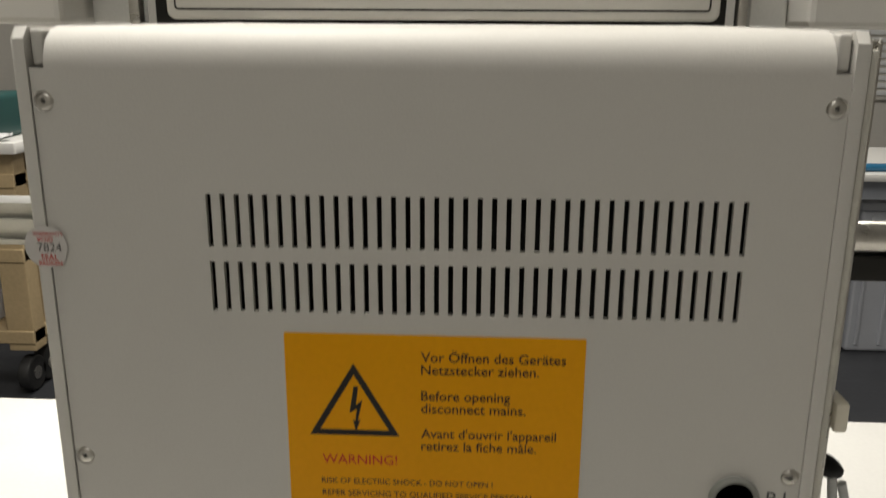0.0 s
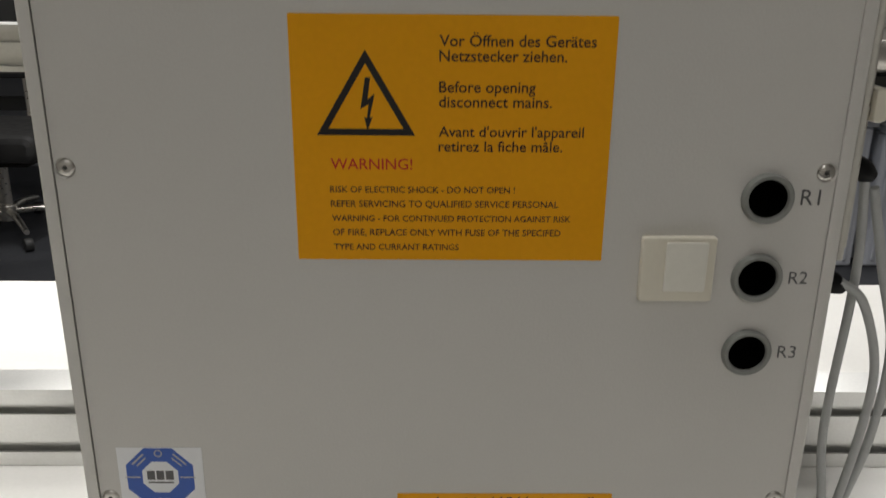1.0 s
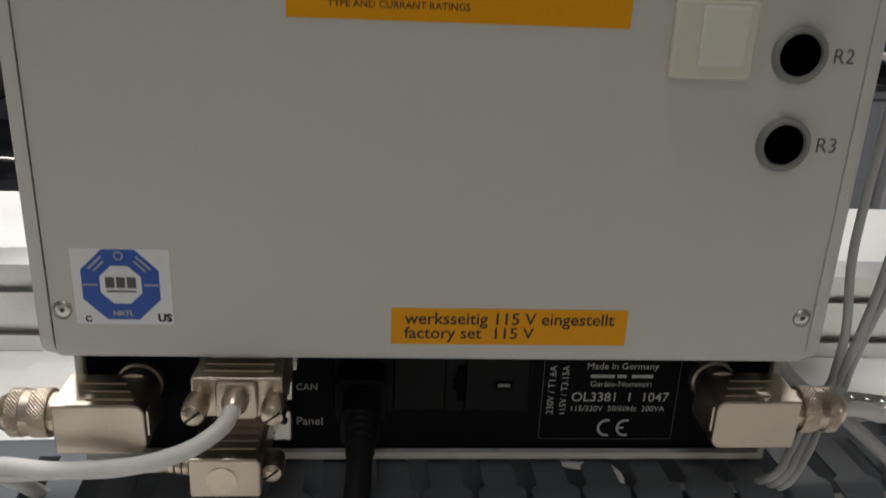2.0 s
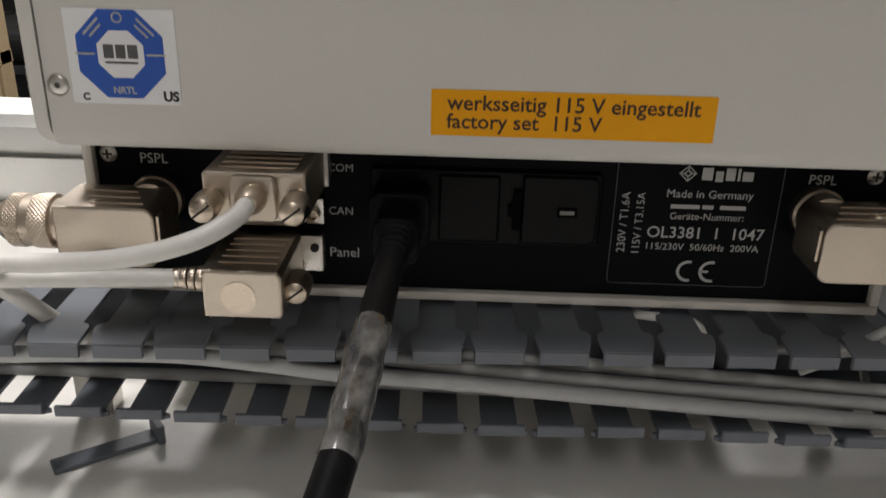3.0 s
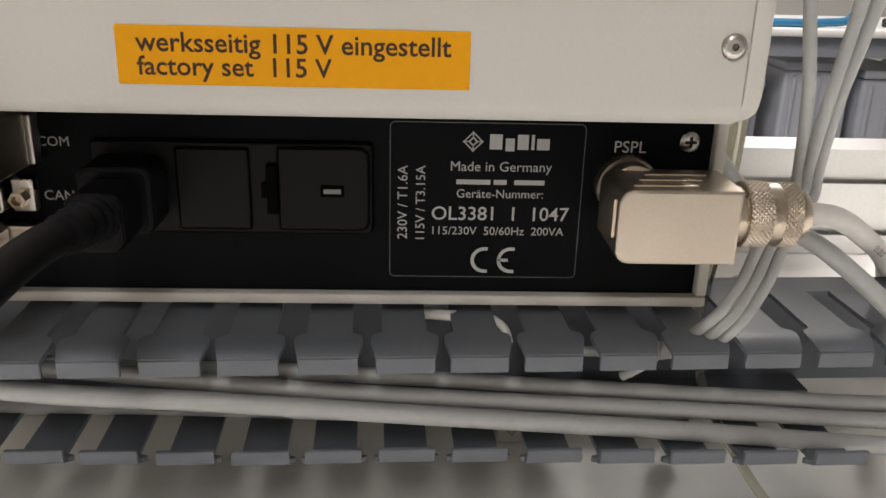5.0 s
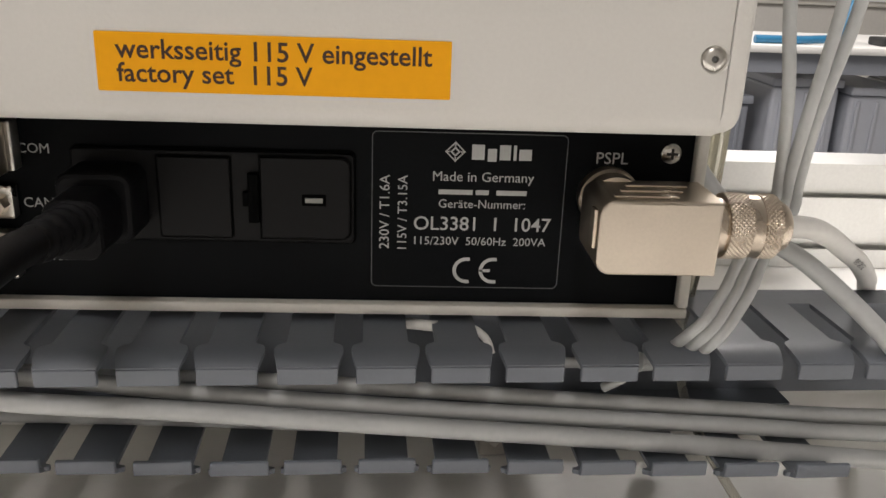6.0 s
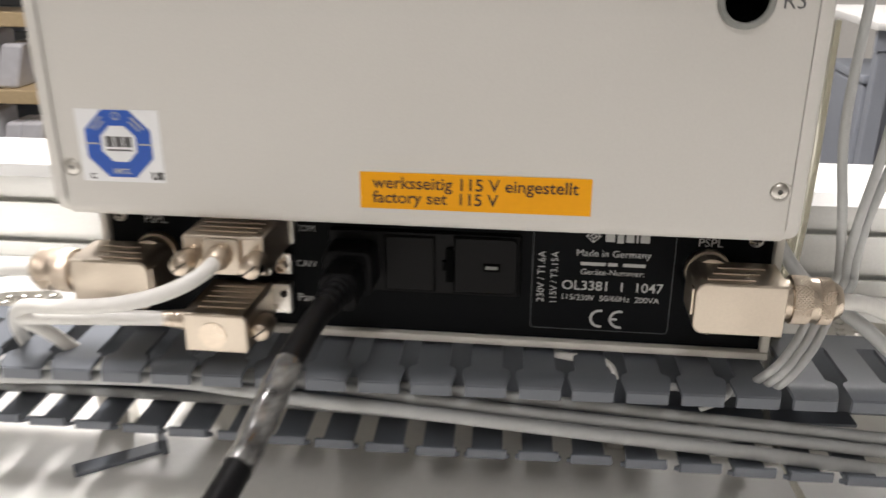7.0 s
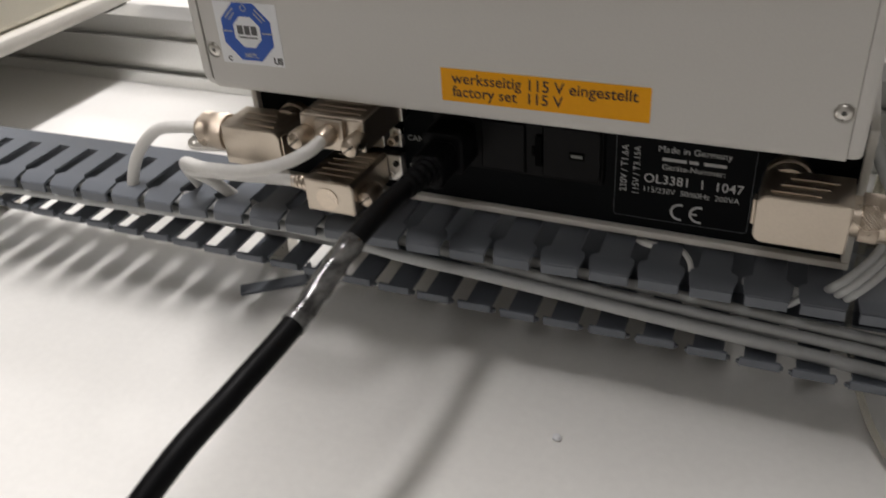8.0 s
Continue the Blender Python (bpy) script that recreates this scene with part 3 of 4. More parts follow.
for text, x0, x1, z in (("PSPL", -0.1322, -0.1222, .1212), ("COM", -0.0643, -0.0552, .1202), ("CAN", -0.0643, -0.0555, .1036), ("Panel", -0.0643, -0.0535, .0868), ("PSPL", .1075, .1172, .1210)):
    part("lettering", letters(text, x0, z, PON, width=x1 - x0), INK_WHITE, plate)


def cross_screw():
    bm = lathe([(0.0032, 0.0), (0.0031, 0.0004), (0.0024, 0.0010), (0.0006, 0.0013)], (0, 0, 0), (0, -1, 0), 24)
    return mesh_of("countersunk_screw", bm, STEEL)


CSCREW = cross_screw()
# Dark cross on top of the head, painting the shade of its recess.
CROSS = mesh_of("cross_slot_shade", box(-0.0017, 0.0017, -0.0015, -0.001, -0.0004, 0.0004, bm=box(-0.0004, 0.0004, -0.0015, -0.001, -0.0017, 0.0017)), DARK)
for sx, sz in ((-0.1437, 0.1243), (0.1303, 0.1247)):
    piece("countersunk_screw", CSCREW, (sx, PLATE - 0.0001, sz), plate)
    piece("cross_slot_shade", CROSS, (sx, PLATE - 0.0001, sz), plate)

# type plate
tp = part("type_plate", prism(rounded(0.0395, 0.0985, 0.0800, 0.1295, 0.0018), PLATE - 0.0003, PLATE - 0.0001), BLACK_PLATE, plate)


def outline(x0, x1, z0, z1, r, w, y):
    bm = bmesh.new()
    a, b = rounded(x0, x1, z0, z1, r), rounded(x0 + w, x1 - w, z0 + w, z1 - w, max(r - w, 0.0001))
    va, vb = [bm.verts.new((x, y, z)) for x, z in a], [bm.verts.new((x, y, z)) for x, z in b]
    for i in range(len(va)):
        j = (i + 1) % len(va)
        bm.faces.new((va[i], va[j], vb[j], vb[i]))
    return bm


TON = PLATE - 0.0005
FAINT = material("faint_grey_line", (0.09, 0.095, 0.10), 0.5, 0, 0.1, 400, 40, 0)
part("border", outline(0.0395, 0.0985, 0.0800, 0.1295, 0.0018, 0.00025, TON), FAINT, tp)
for text, x0, x1, z in (("Made in Germany", .0580, .0888, .1146), ("Geräte-Nummer:", .0600, .0866, .1062), ("115/230V  50/60Hz  200VA", .0528, .0938, .0942)):
    part("lettering", letters(text, x0, z, TON, width=x1 - x0), INK_WHITE, tp)
part("lettering", letters("OL3381  1  1047", .0525, .0990, TON, width=.0425, bold=0.006), INK_WHITE, tp)
part("mark", bars([(.0598, .0702, .1104, .1119), (.0712, .0752, .1104, .1119), (.0775, .0868, .1104, .1119)], TON), INK_WHITE, tp)
for text, x, z in (("230V / T1.6A", .0449, .0926), ("115V / T3.15A", .0503, .0926)):
    part("lettering", letters(text, x, z, TON, width=.0235, upright=True), INK_WHITE, tp)


def ce_mark():
    """Two round letter forms of the conformity mark."""
    bm = bmesh.new()
    for cx in (0.0693, 0.0776):
        r, w = 0.0043, 0.0011
        for k in range(16):
            q = []
            for a, rr in ((k, r), (k + 1, r), (k + 1, r - w), (k, r - w)):
                t = radians(90 + 180 * a / 16)
                q.append(bm.verts.new((cx + rr * math.cos(t), TON, 0.0858 + rr * math.sin(t))))
            bm.faces.new(q)
    bars([(0.0735, 0.0768, 0.0853, 0.0863), (0.0693, 0.0703, 0.0890, 0.0901), (0.0693, 0.0703, 0.0815, 0.0826), (0.0776, 0.0788, 0.0890, 0.0901), (0.0776, 0.0788, 0.0815, 0.0826)], TON, bm)
    return bm


part("mark", ce_mark(), INK_WHITE, tp)


def ring(cx, cz, r0, r1, a0, a1, y, bm, n=20, squash=1.0):
    """A flat arc between two radii."""
    for k in range(n):
        q = []
        for a, r in ((k, r1), (k + 1, r1), (k + 1, r0), (k, r0)):
            t = radians(a0 + (a1 - a0) * a / n)
            q.append(bm.verts.new((cx + squash * r * math.cos(t), y, cz + r * math.sin(t))))
        bm.faces.new(q)
    return bm


def logo_shapes():
    """A diamond of thin lines, then plain blocks in a row."""
    bm = bmesh.new()
    cx, cz, r = 0.0645, 0.1237, 0.0031
    ring(cx, cz, r * 0.82, r, 0, 360, TON, bm, 4)
    ring(cx, cz, r * 0.28, r * 0.50, 0, 360, TON, bm, 4)
    bars([(cx - r, cx - r * 0.5, cz - 0.0002, cz + 0.0002), (cx + r * 0.5, cx + r, cz - 0.0002, cz + 0.0002),
          (cx - 0.0002, cx + 0.0002, cz - r, cz - r * 0.5), (cx - 0.0002, cx + 0.0002, cz + r * 0.5, cz + r)], TON, bm)
    bars([(0.0695, 0.0733, 0.1214, 0.1260), (0.0743, 0.0770, 0.1209, 0.1248), (0.0779, 0.0812, 0.1214, 0.1260), (0.0821, 0.0830, 0.1214, 0.1260), (0.0838, 0.0876, 0.1214, 0.1248)], TON, bm)
    return bm


part("logo", logo_shapes(), INK_WHITE, tp, "plain white logo shapes")

# mains module
mod = part("mains_module", prism(rounded(-0.0485, 0.0342, 0.0945, 0.1225, 0.0015), PLATE - 0.0022, PLATE - 0.0002, bev=0.0006), BLACK_PLASTIC, plate, "black mains inlet module with fuse drawer")
# Black plates peeping out past each part paint in the shaded joints.
part("gap_shade", prism(rounded(-0.0491, 0.0348, 0.0939, 0.1231, 0.0020), PLATE - 0.0006, PLATE - 0.0001), PITCH_BLACK, mod)
part("gap_shade", prism(rounded(-0.0241, -0.0019, 0.0956, 0.1213, 0.0010), PLATE - 0.0024, PLATE - 0.0021), PITCH_BLACK, mod)
part("gap_shade", prism(rounded(0.0059, 0.0336, 0.0956, 0.1218, 0.0030, corners="bc"), PLATE - 0.0024, PLATE - 0.0021), PITCH_BLACK, mod)
part("cover", prism(rounded(-0.0235, -0.0025, 0.0962, 0.1207, 0.0006), PLATE - 0.0034, PLATE - 0.0023, bev=0.0004), BLACK_PLASTIC, mod)
drawer = part("fuse_drawer", prism(rounded(0.0065, 0.0330, 0.0962, 0.1212, 0.0026, corners="bc"), PLATE - 0.0034, PLATE - 0.0023, bev=0.0004), BLACK_PLASTIC, mod)
part("window_frame", box(0.0188, 0.0260, PLATE - 0.0037, PLATE - 0.0033, 0.1066, 0.1102, 0.0003), PITCH_BLACK, drawer)
part("window", box(0.0198, 0.0250, PLATE - 0.0040, PLATE - 0.0036, 0.1077, 0.1091), BUSH_GREY, drawer, "small grey selector window")
part("clip", box(0.0028, 0.0060, PLATE - 0.0042, PLATE - 0.0023, 0.1010, 0.1163, 0.0004, bm=box(0.0012, 0.0030, PLATE - 0.0042, PLATE - 0.0023, 0.1062, 0.1106, 0.0003)), PITCH_BLACK, mod)


# ---- connectors and their cables ----
def knurl(x0, x1, y, z, r, around=84):
    """A knurled ring along x, with pointed diamonds between crossed grooves."""
    bm = bmesh.new()
    n, turns = around * 4, abs(x1 - x0) / (2 * math.pi * r / around)
    rows = max(4, int(turns * 4))
    grid = []

    def ridge(p):
        return abs(2 * (p - math.floor(p)) - 1)

    for i in range(rows + 1):
        q, col = turns * i / rows, []
        for k in range(n):
            a, p = 2 * math.pi * k / n, around * k / n
            h = -0.0004 if i in (0, rows) else 0.00042 * (min(ridge((p + q) / 2 + 0.25), ridge((p - q) / 2 + 0.25)) - 0.45)
            col.append(bm.verts.new((x0 + (x1 - x0) * i / rows, y + (r + h) * math.cos(a), z + (r + h) * math.sin(a))))
        grid.append(col)
    for a, b in zip(grid, grid[1:]):
        for k in range(n):
            j = (k + 1) % n
            bm.faces.new((a[k], a[j], b[j], b[k]))
    bm.faces.new(grid[0])
    bm.faces.new(grid[-1][::-1])
    bmesh.ops.recalc_face_normals(bm, faces=bm.faces[:])
    return bm


def elbow_plug(cx, s, cable, label, zc=0.1090):
    """Angled round plug: cx, the middle of its socket; s, +1 where the cable leaves to +x."""
    yc = 0.3165
    ob = thing("angled_plug", (cx, PLATE - 0.001, zc), label, "connector", "angled plugs on the connector plate")

    def lim(a, b):
        return (cx + a, cx + b) if s > 0 else (cx - b, cx - a)
    x0, x1 = lim(-0.0105, 0.0235)
    body = part("body", prism(rounded(x0, x1, zc - 0.0118, zc + 0.0094, 0.0042, corners="ad" if s > 0 else "bc"), yc - 0.0118, yc + 0.0125, bev=0.0008), NICKEL_DULL, ob)
    for k in range(3):
        a, b = lim(-0.006 + 0.003 * k, 0.012 + 0.003 * k)
        part("ridge", box(a, b, yc - 0.008 + 0.006 * k, yc - 0.0066 + 0.006 * k, zc + 0.0094, zc + 0.0100, 0.0003), NICKEL, body)
    tx = lim(-0.0117, -0.0106)
    part("tab", box(tx[0], tx[1], yc - 0.0105, yc - 0.006, zc - 0.0045, zc + 0.0065, 0.0003), NICKEL, body)
    part("socket_ring", lathe([(0.0094, 0.0), (0.0094, 0.004), (0.0086, 0.005), (0.0086, 0.011), (0.0075, 0.0115)], (cx - 0.0008 * s, PLATE - 0.0003, zc + 0.0020), (0, -1, 0), 36), NICKEL, ob)
    e = cx + s * 0.0237
    part("neck", cyl((e, yc - 0.001, zc), (e + s * 0.0045, yc - 0.001, zc), 0.0080, 32), NICKEL, ob)
    part("knurled_ring", knurl(e + s * 0.0030, e + s * 0.0100, yc - 0.001, zc, 0.0094), NICKEL, ob, "knurled nickel ring")
    part("collar", cyl((e + s * 0.0100, yc - 0.001, zc), (e + s * 0.0132, yc - 0.001, zc), 0.0090, 36), NICKEL, ob)
    part("knurled_ring", knurl(e + s * 0.0132, e + s * 0.0182, yc - 0.001, zc, 0.0092), NICKEL, ob, "knurled nickel ring")
    part("cone", cyl((e + s * 0.0182, yc - 0.001, zc), (e + s * 0.0222, yc - 0.001, zc), 0.0086, 36, 0.0062, 0.0006), NICKEL, ob)
    part("cable", tube([(e + s * 0.020, yc - 0.001, zc)] + cable, 0.0033), CABLE_WHITE, ob, "off-white cable")
    return ob


right_plug = elbow_plug(0.1125, 1, [(0.166, 0.3165, 0.1085), (0.175, 0.321, 0.1045), (0.184, 0.328, 0.0985), (0.199, 0.343, 0.0885), (0.213, 0.360, 0.0768), (0.2225, 0.3755, 0.0695), (0.2285, 0.3835, 0.060), (0.231, 0.387, 0.045),
                                    (0.234, 0.392, 0.030), (0.245, 0.402, 0.0232)], "nickel angled plug with knurled ring and off-white cable")
tag = letters("31/XS 115", -0.006, -0.0010, 0.0, width=0.0120, bold=0.02)
along, facing = Vector((-0.64, -0.64, 0.43)).normalized(), Vector((-0.48, -0.83, 0.28))
facing = (facing - along * facing.dot(along)).normalized()
turned_tag = Matrix((along, -facing, along.cross(-facing))).transposed().to_4x4()
bmesh.ops.transform(tag, matrix=Matrix.Translation(Vector((0.1915, 0.3355, 0.0935)) + facing * 0.0036) @ turned_tag, verts=tag.verts)
part("lettering", tag, INK, right_plug)
left_plug = elbow_plug(-0.1275, -1, [(-0.186, 0.3155, 0.1052), (-0.203, 0.314, 0.1015), (-0.219, 0.312, 0.086), (-0.2265, 0.309, 0.066), (-0.2275, 0.312, 0.050), (-0.245, 0.32, 0.042)],
                       "nickel angled plug whose pale cable drops into the duct", 0.1062)


def thumbscrew(ob, x, z, y0, y1):
    """A thick knob with a rounded, slotted end."""
    n = y1 - y0
    knob = part("thumbscrew", lathe([(0.0030, 0.0), (0.0042, 0.0020), (0.0047, n * 0.45), (0.0046, n * 0.75), (0.0038, n * 0.92), (0.0024, n * 0.99), (0.0006, n)], (x, y1, z), (0, -1, 0), 22), NICKEL, ob)
    # Dark bar in the uncut knob end; it paints the slit's shade.
    slot_shade = box(-0.0034, 0.0034, y0 - 0.0002, y0 + 0.0016, -0.00035, 0.00035)
    bmesh.ops.transform(slot_shade, matrix=Matrix.Translation((x, 0, z)) @ Matrix.Rotation(radians(-38), 4, "Y"), verts=slot_shade.verts)
    part("slot_shade", slot_shade, DARK, knob)


com = thing("serial_plug", (-0.081, PLATE - 0.001, 0.1235), "nickel serial plug with two thumbscrews and a white cable", "connector", "serial plugs on the connector plate")
body = part("hood", prism(rounded(-0.0975, -0.0645, 0.1155, 0.1315, 0.0012), 0.2975, PLATE - 0.006, bev=0.0010), NICKEL_DULL, com)
for k in range(5):
    part("ridge", box(-0.0935, -0.0685, 0.3025 + 0.0052 * k, 0.3043 + 0.0052 * k, 0.1315, 0.1321, 0.0003), NICKEL, body)
part("flange", box(-0.0990, -0.0630, PLATE - 0.006, PLATE - 0.0003, 0.1158, 0.1306, 0.0008), STEEL, com)
thumbscrew(com, -0.0950, 0.1222, 0.2860, 0.3000)
thumbscrew(com, -0.0672, 0.1222, 0.2860, 0.3000)
part("front_block", prism(rounded(-0.0885, -0.0735, 0.1165, 0.1312, 0.0020), 0.2945, 0.2980, bev=0.0008), NICKEL_DULL, com)
part("bushing", lathe([(0.0048, 0.0), (0.0048, 0.003), (0.0036, 0.006), (0.0030, 0.007)], (-0.081, 0.2945, 0.1245), (0, -1, 0), 24), NICKEL, com)
part("cable", tube([(-0.081, 0.291, 0.1245), (-0.0835, 0.2795, 0.1225), (-0.095, 0.2715, 0.1180), (-0.115, 0.2700, 0.1130), (-0.14, 0.275, 0.1085), (-0.165, 0.290, 0.1000),
                    (-0.185, 0.312, 0.080), (-0.195, 0.330, 0.055), (-0.22, 0.338, 0.045)], 0.0030), CABLE_WHITE, com, "white cable")

can = part("can_socket", box(-0.0720, -0.0655, PLATE - 0.0045, PLATE - 0.0003, 0.1010, 0.1110, 0.0006), STEEL, plate, "steel flange of the middle socket")
part("stud", lathe([(0.0026, 0.0), (0.0026, 0.004), (0.0016, 0.0042), (0.0013, 0.002)], (-0.0690, PLATE - 0.0045, 0.1055), (0, -1, 0), 6), NICKEL, can)
part("shell", prism(rounded(-0.0960, -0.0735, 0.1010, 0.1100, 0.002), PLATE - 0.0075, PLATE - 0.0003, bev=0.0006), STEEL, plate)

pan = thing("serial_plug", (-0.0865, PLATE - 0.001, 0.09), "nickel serial plug with a side outlet and white cable", "connector", "serial plugs on the connector plate")
body = part("hood", prism([(-0.1000, 0.0815), (-0.0745, 0.0815), (-0.0735, 0.0830), (-0.0735, 0.0965), (-0.0750, 0.0985), (-0.1000, 0.0985)], 0.2955, PLATE - 0.006, bev=0.0010), NICKEL_DULL, pan)
part("seal_disc", lathe([(0.0058, 0.0), (0.0058, 0.0004), (0.0054, 0.0004)], (-0.0880, 0.2956, 0.0890), (0, -1, 0), 30), NICKEL, body)
for k in range(5):
    part("ridge", box(-0.0960, -0.0760, 0.3020 + 0.0052 * k, 0.3038 + 0.0052 * k, 0.0985, 0.0991, 0.0003), NICKEL, body)
part("flange", box(-0.1020, -0.0660, PLATE - 0.006, PLATE - 0.0003, 0.0825, 0.0970, 0.0008), STEEL, pan)
thumbscrew(pan, -0.0702, 0.0890, 0.2990, 0.3130)
# Dark disc on the flange, standing for the shade of an opening.
part("hole_shade", cyl((-0.0690, PLATE - 0.0068, 0.0925), (-0.0690, PLATE - 0.0059, 0.0925), 0.0016, 16), DARK, pan)
for k in range(4):
    part("sleeve_ring", cyl((-0.1005 - 0.0028 * k, 0.3020, 0.0925), (-0.1029 - 0.0028 * k, 0.3020, 0.0925), 0.0044 - 0.0003 * k, 24, bev=0.0004), NICKEL, pan)
part("cable", tube([(-0.108, 0.3020, 0.0925), (-0.120, 0.3000, 0.0930), (-0.140, 0.2950, 0.0945), (-0.160, 0.2930, 0.0945), (-0.172, 0.2990, 0.0900), (-0.170, 0.3100, 0.0790), (-0.160, 0.322, 0.060), (-0.150, 0.335, 0.045)], 0.0032),
     CABLE_WHITE, pan, "white cable bent back into the duct")

# mains cord
cord = thing("mains_cord", (-0.036, PLATE - 0.003, 0.1085), "black mains cord with moulded plug and a taped stretch", "power cord")
part("plug", prism(rounded(-0.0475, -0.0265, 0.0985, 0.1190, 0.004), 0.3190, PLATE - 0.0024, bev=0.0015), CORD_BLACK, cord, "moulded black plug")
part("plug_grip", prism(rounded(-0.0443, -0.0292, 0.0998, 0.1160, 0.004), 0.3010, 0.3189, bev=0.0015), CORD_BLACK, cord, "moulded black plug")
part("strain_relief", tube([(-0.036, 0.306, 0.1090), (-0.036, 0.293, 0.1110), (-0.036, 0.275, 0.1130)], 0.0068, steps=40, taper=lambda t: (1 - 0.32 * t) * (1 + 0.06 * math.sin(38 * t))), CORD_BLACK, cord, "ribbed strain relief")
CORD = [(-0.036, 0.292, 0.1110), (-0.036, 0.26, 0.1145), (-0.037, 0.228, 0.1120), (-0.0395, 0.195, 0.1030), (-0.043, 0.16, 0.0980), (-0.0475, 0.125, 0.0915), (-0.0585, 0.06, 0.064), (-0.070, 0.0, 0.030), (-0.078, -0.05, 0.010), (-0.077, -0.075, -0.02), (-0.077, -0.085, -0.2), (-0.077, -0.085, -0.6)]
part("cable", tube(CORD, 0.0044, 18), CORD_BLACK, cord)
path = smooth_path(CORD, 40)
taped = [p for p in path if 0.192 < p.y < 0.234]
rng = random.Random(5)


def tape_wrap():
    bm = bmesh.new()
    rows = []
    for i, c in enumerate(taped):
        d = (taped[min(i + 1, len(taped) - 1)] - taped[max(i - 1, 0)]).normalized()
        s = d.cross(Vector((0, 0, 1))).normalized()
        u = s.cross(d)
        row = []
        for k in range(22):
            a = 2 * math.pi * k / 22
            r = 0.0048 + 0.00012 * ((i / 13 + k / 22) % 1) + 0.0006 * noise.noise(Vector((math.cos(a) * 1.3, math.sin(a) * 1.3, i * 0.13)))
            row.append(bm.verts.new(c + r * (math.cos(a) * s + math.sin(a) * u)))
        rows.append(row)
    for a, b in zip(rows, rows[1:]):
        for k in range(22):
            bm.faces.new((a[k], a[(k + 1) % 22], b[(k + 1) % 22], b[k]))
    bm.faces.new(rows[0][::-1])
    bm.faces.new(rows[-1])
    bmesh.ops.recalc_face_normals(bm, faces=bm.faces[:])
    return bm


part("tape_wrap", tape_wrap(), TAPE, cord, "shiny clear tape wound round the cord")

# ---- cable duct ----
DUCT_TURN = math.atan(0.0425)
PITCH, FINGERS = 0.0224, range(-20, 8)


def duct_point(u, y, z):
    """u along the duct from the middle of the instrument, y back from its mouth."""
    c, s = math.cos(DUCT_TURN), math.sin(DUCT_TURN)
    return (u * c - y * s, 0.3080 + u * s + y * c, z)


duct = thing("cable_duct", duct_point(0, 0.055, 0.018), "open grey slotted cable duct with its mouth to the side", "cable duct")
UP, LOWZ, DEEP = 0.0683, 0.0290, 0.054


def turned(bm):
    for v in bm.verts:
        v.co = Vector(duct_point(v.co.x, v.co.y, v.co.z))
    return bm


part("back", turned(box(-0.46, 0.30, DEEP - 0.0016, DEEP, LOWZ - 0.0015, UP)), DUCT, duct)
part("upper_strip", turned(box(-0.46, 0.30, DEEP - 0.013, DEEP - 0.0017, UP - 0.0016, UP)), DUCT, duct)
part("lower_strip", turned(box(-0.46, 0.194, DEEP - 0.013, DEEP - 0.0017, LOWZ - 0.0015, LOWZ)), DUCT, duct)
for u in (-0.40, -0.17, 0.09, 0.26):
    part("bracket", turned(box(u - 0.008, u + 0.008, DEEP + 0.0004, DEEP + 0.012, 0.0003, 0.058, 0.0008)), STEEL, duct)


def finger(lip):
    """A duct finger: a stem, a rounded head that bends over, and the lip at its end. The lower ones are narrower, with small ears."""
    back, sgn = DEEP - 0.0128, (1 if lip > 0 else -1)
    if lip < 0:
        half, lip_half = 0.0068, 0.0087
        side = [(half, back), (half, 0.0122), (half + 0.0004, 0.0113), (half + 0.0014, 0.0106), (0.0093, 0.0098), (0.0099, 0.0086), (0.0101, 0.0070), (0.0099, 0.0052), (0.0095, 0.0032), (0.0090, 0.0012), (lip_half, 0.0)]
    else:
        half, lip_half = 0.0068, 0.0086
        side = [(half, back), (half, 0.0080), (half + 0.0003, 0.0066), (half + 0.0014, 0.0058), (0.0096, 0.0052), (0.0099, 0.0046), (0.0099, 0.0036), (0.0095, 0.0030), (0.0088, 0.0026), (lip_half, 0.0014), (lip_half, 0.0)]

    def dip(y):
        return sgn * 0.0024 * (1 - y / 0.0085) ** 2 if y < 0.0085 else 0.0

    bm = bmesh.new()
    rows = []
    for x, y in side:
        z = dip(y)
        rows.append([bm.verts.new(c) for c in ((-x, y, z), (x, y, z), (x, y, z - 0.0016), (-x, y, z - 0.0016))])
    for a, b in zip(rows, rows[1:]):
        for i in range(4):
            j = (i + 1) % 4
            bm.faces.new((a[i], a[j], b[j], b[i]))
    bm.faces.new(rows[0][::-1])
    bm.faces.new(rows[-1])
    bmesh.ops.recalc_face_normals(bm, faces=bm.faces[:])
    z0 = dip(0.0)
    box(-lip_half, lip_half, -0.0006, 0.0012, min(z0 - 0.0012, z0 + lip), max(z0 - 0.0004, z0 + lip), 0.0004, 2, bm)
    return bm


UPPER = mesh_of("finger", finger(-0.0056), DUCT)
LOWER = mesh_of("finger", finger(0.0030), DUCT)
for i in FINGERS:
    piece("finger", UPPER, duct_point(0.0447 + PITCH * i + 0.0005 * rng.uniform(-1, 1), 0.0, UP), duct, DUCT_TURN)
    if i < 8:
        piece("finger", LOWER, duct_point(0.0237 + PITCH * i + 0.0005 * rng.uniform(-1, 1), max(0.0, -0.055 * (0.0237 + PITCH * i)) - 0.055 * max(0.0, PITCH * i - 0.03), LOWZ), duct, DUCT_TURN)


def loose_cable(pts, r, label, mat=CABLE, name="cable"):
    return single(name, tube(pts, r), mat, label, "cable", "cables in the duct")


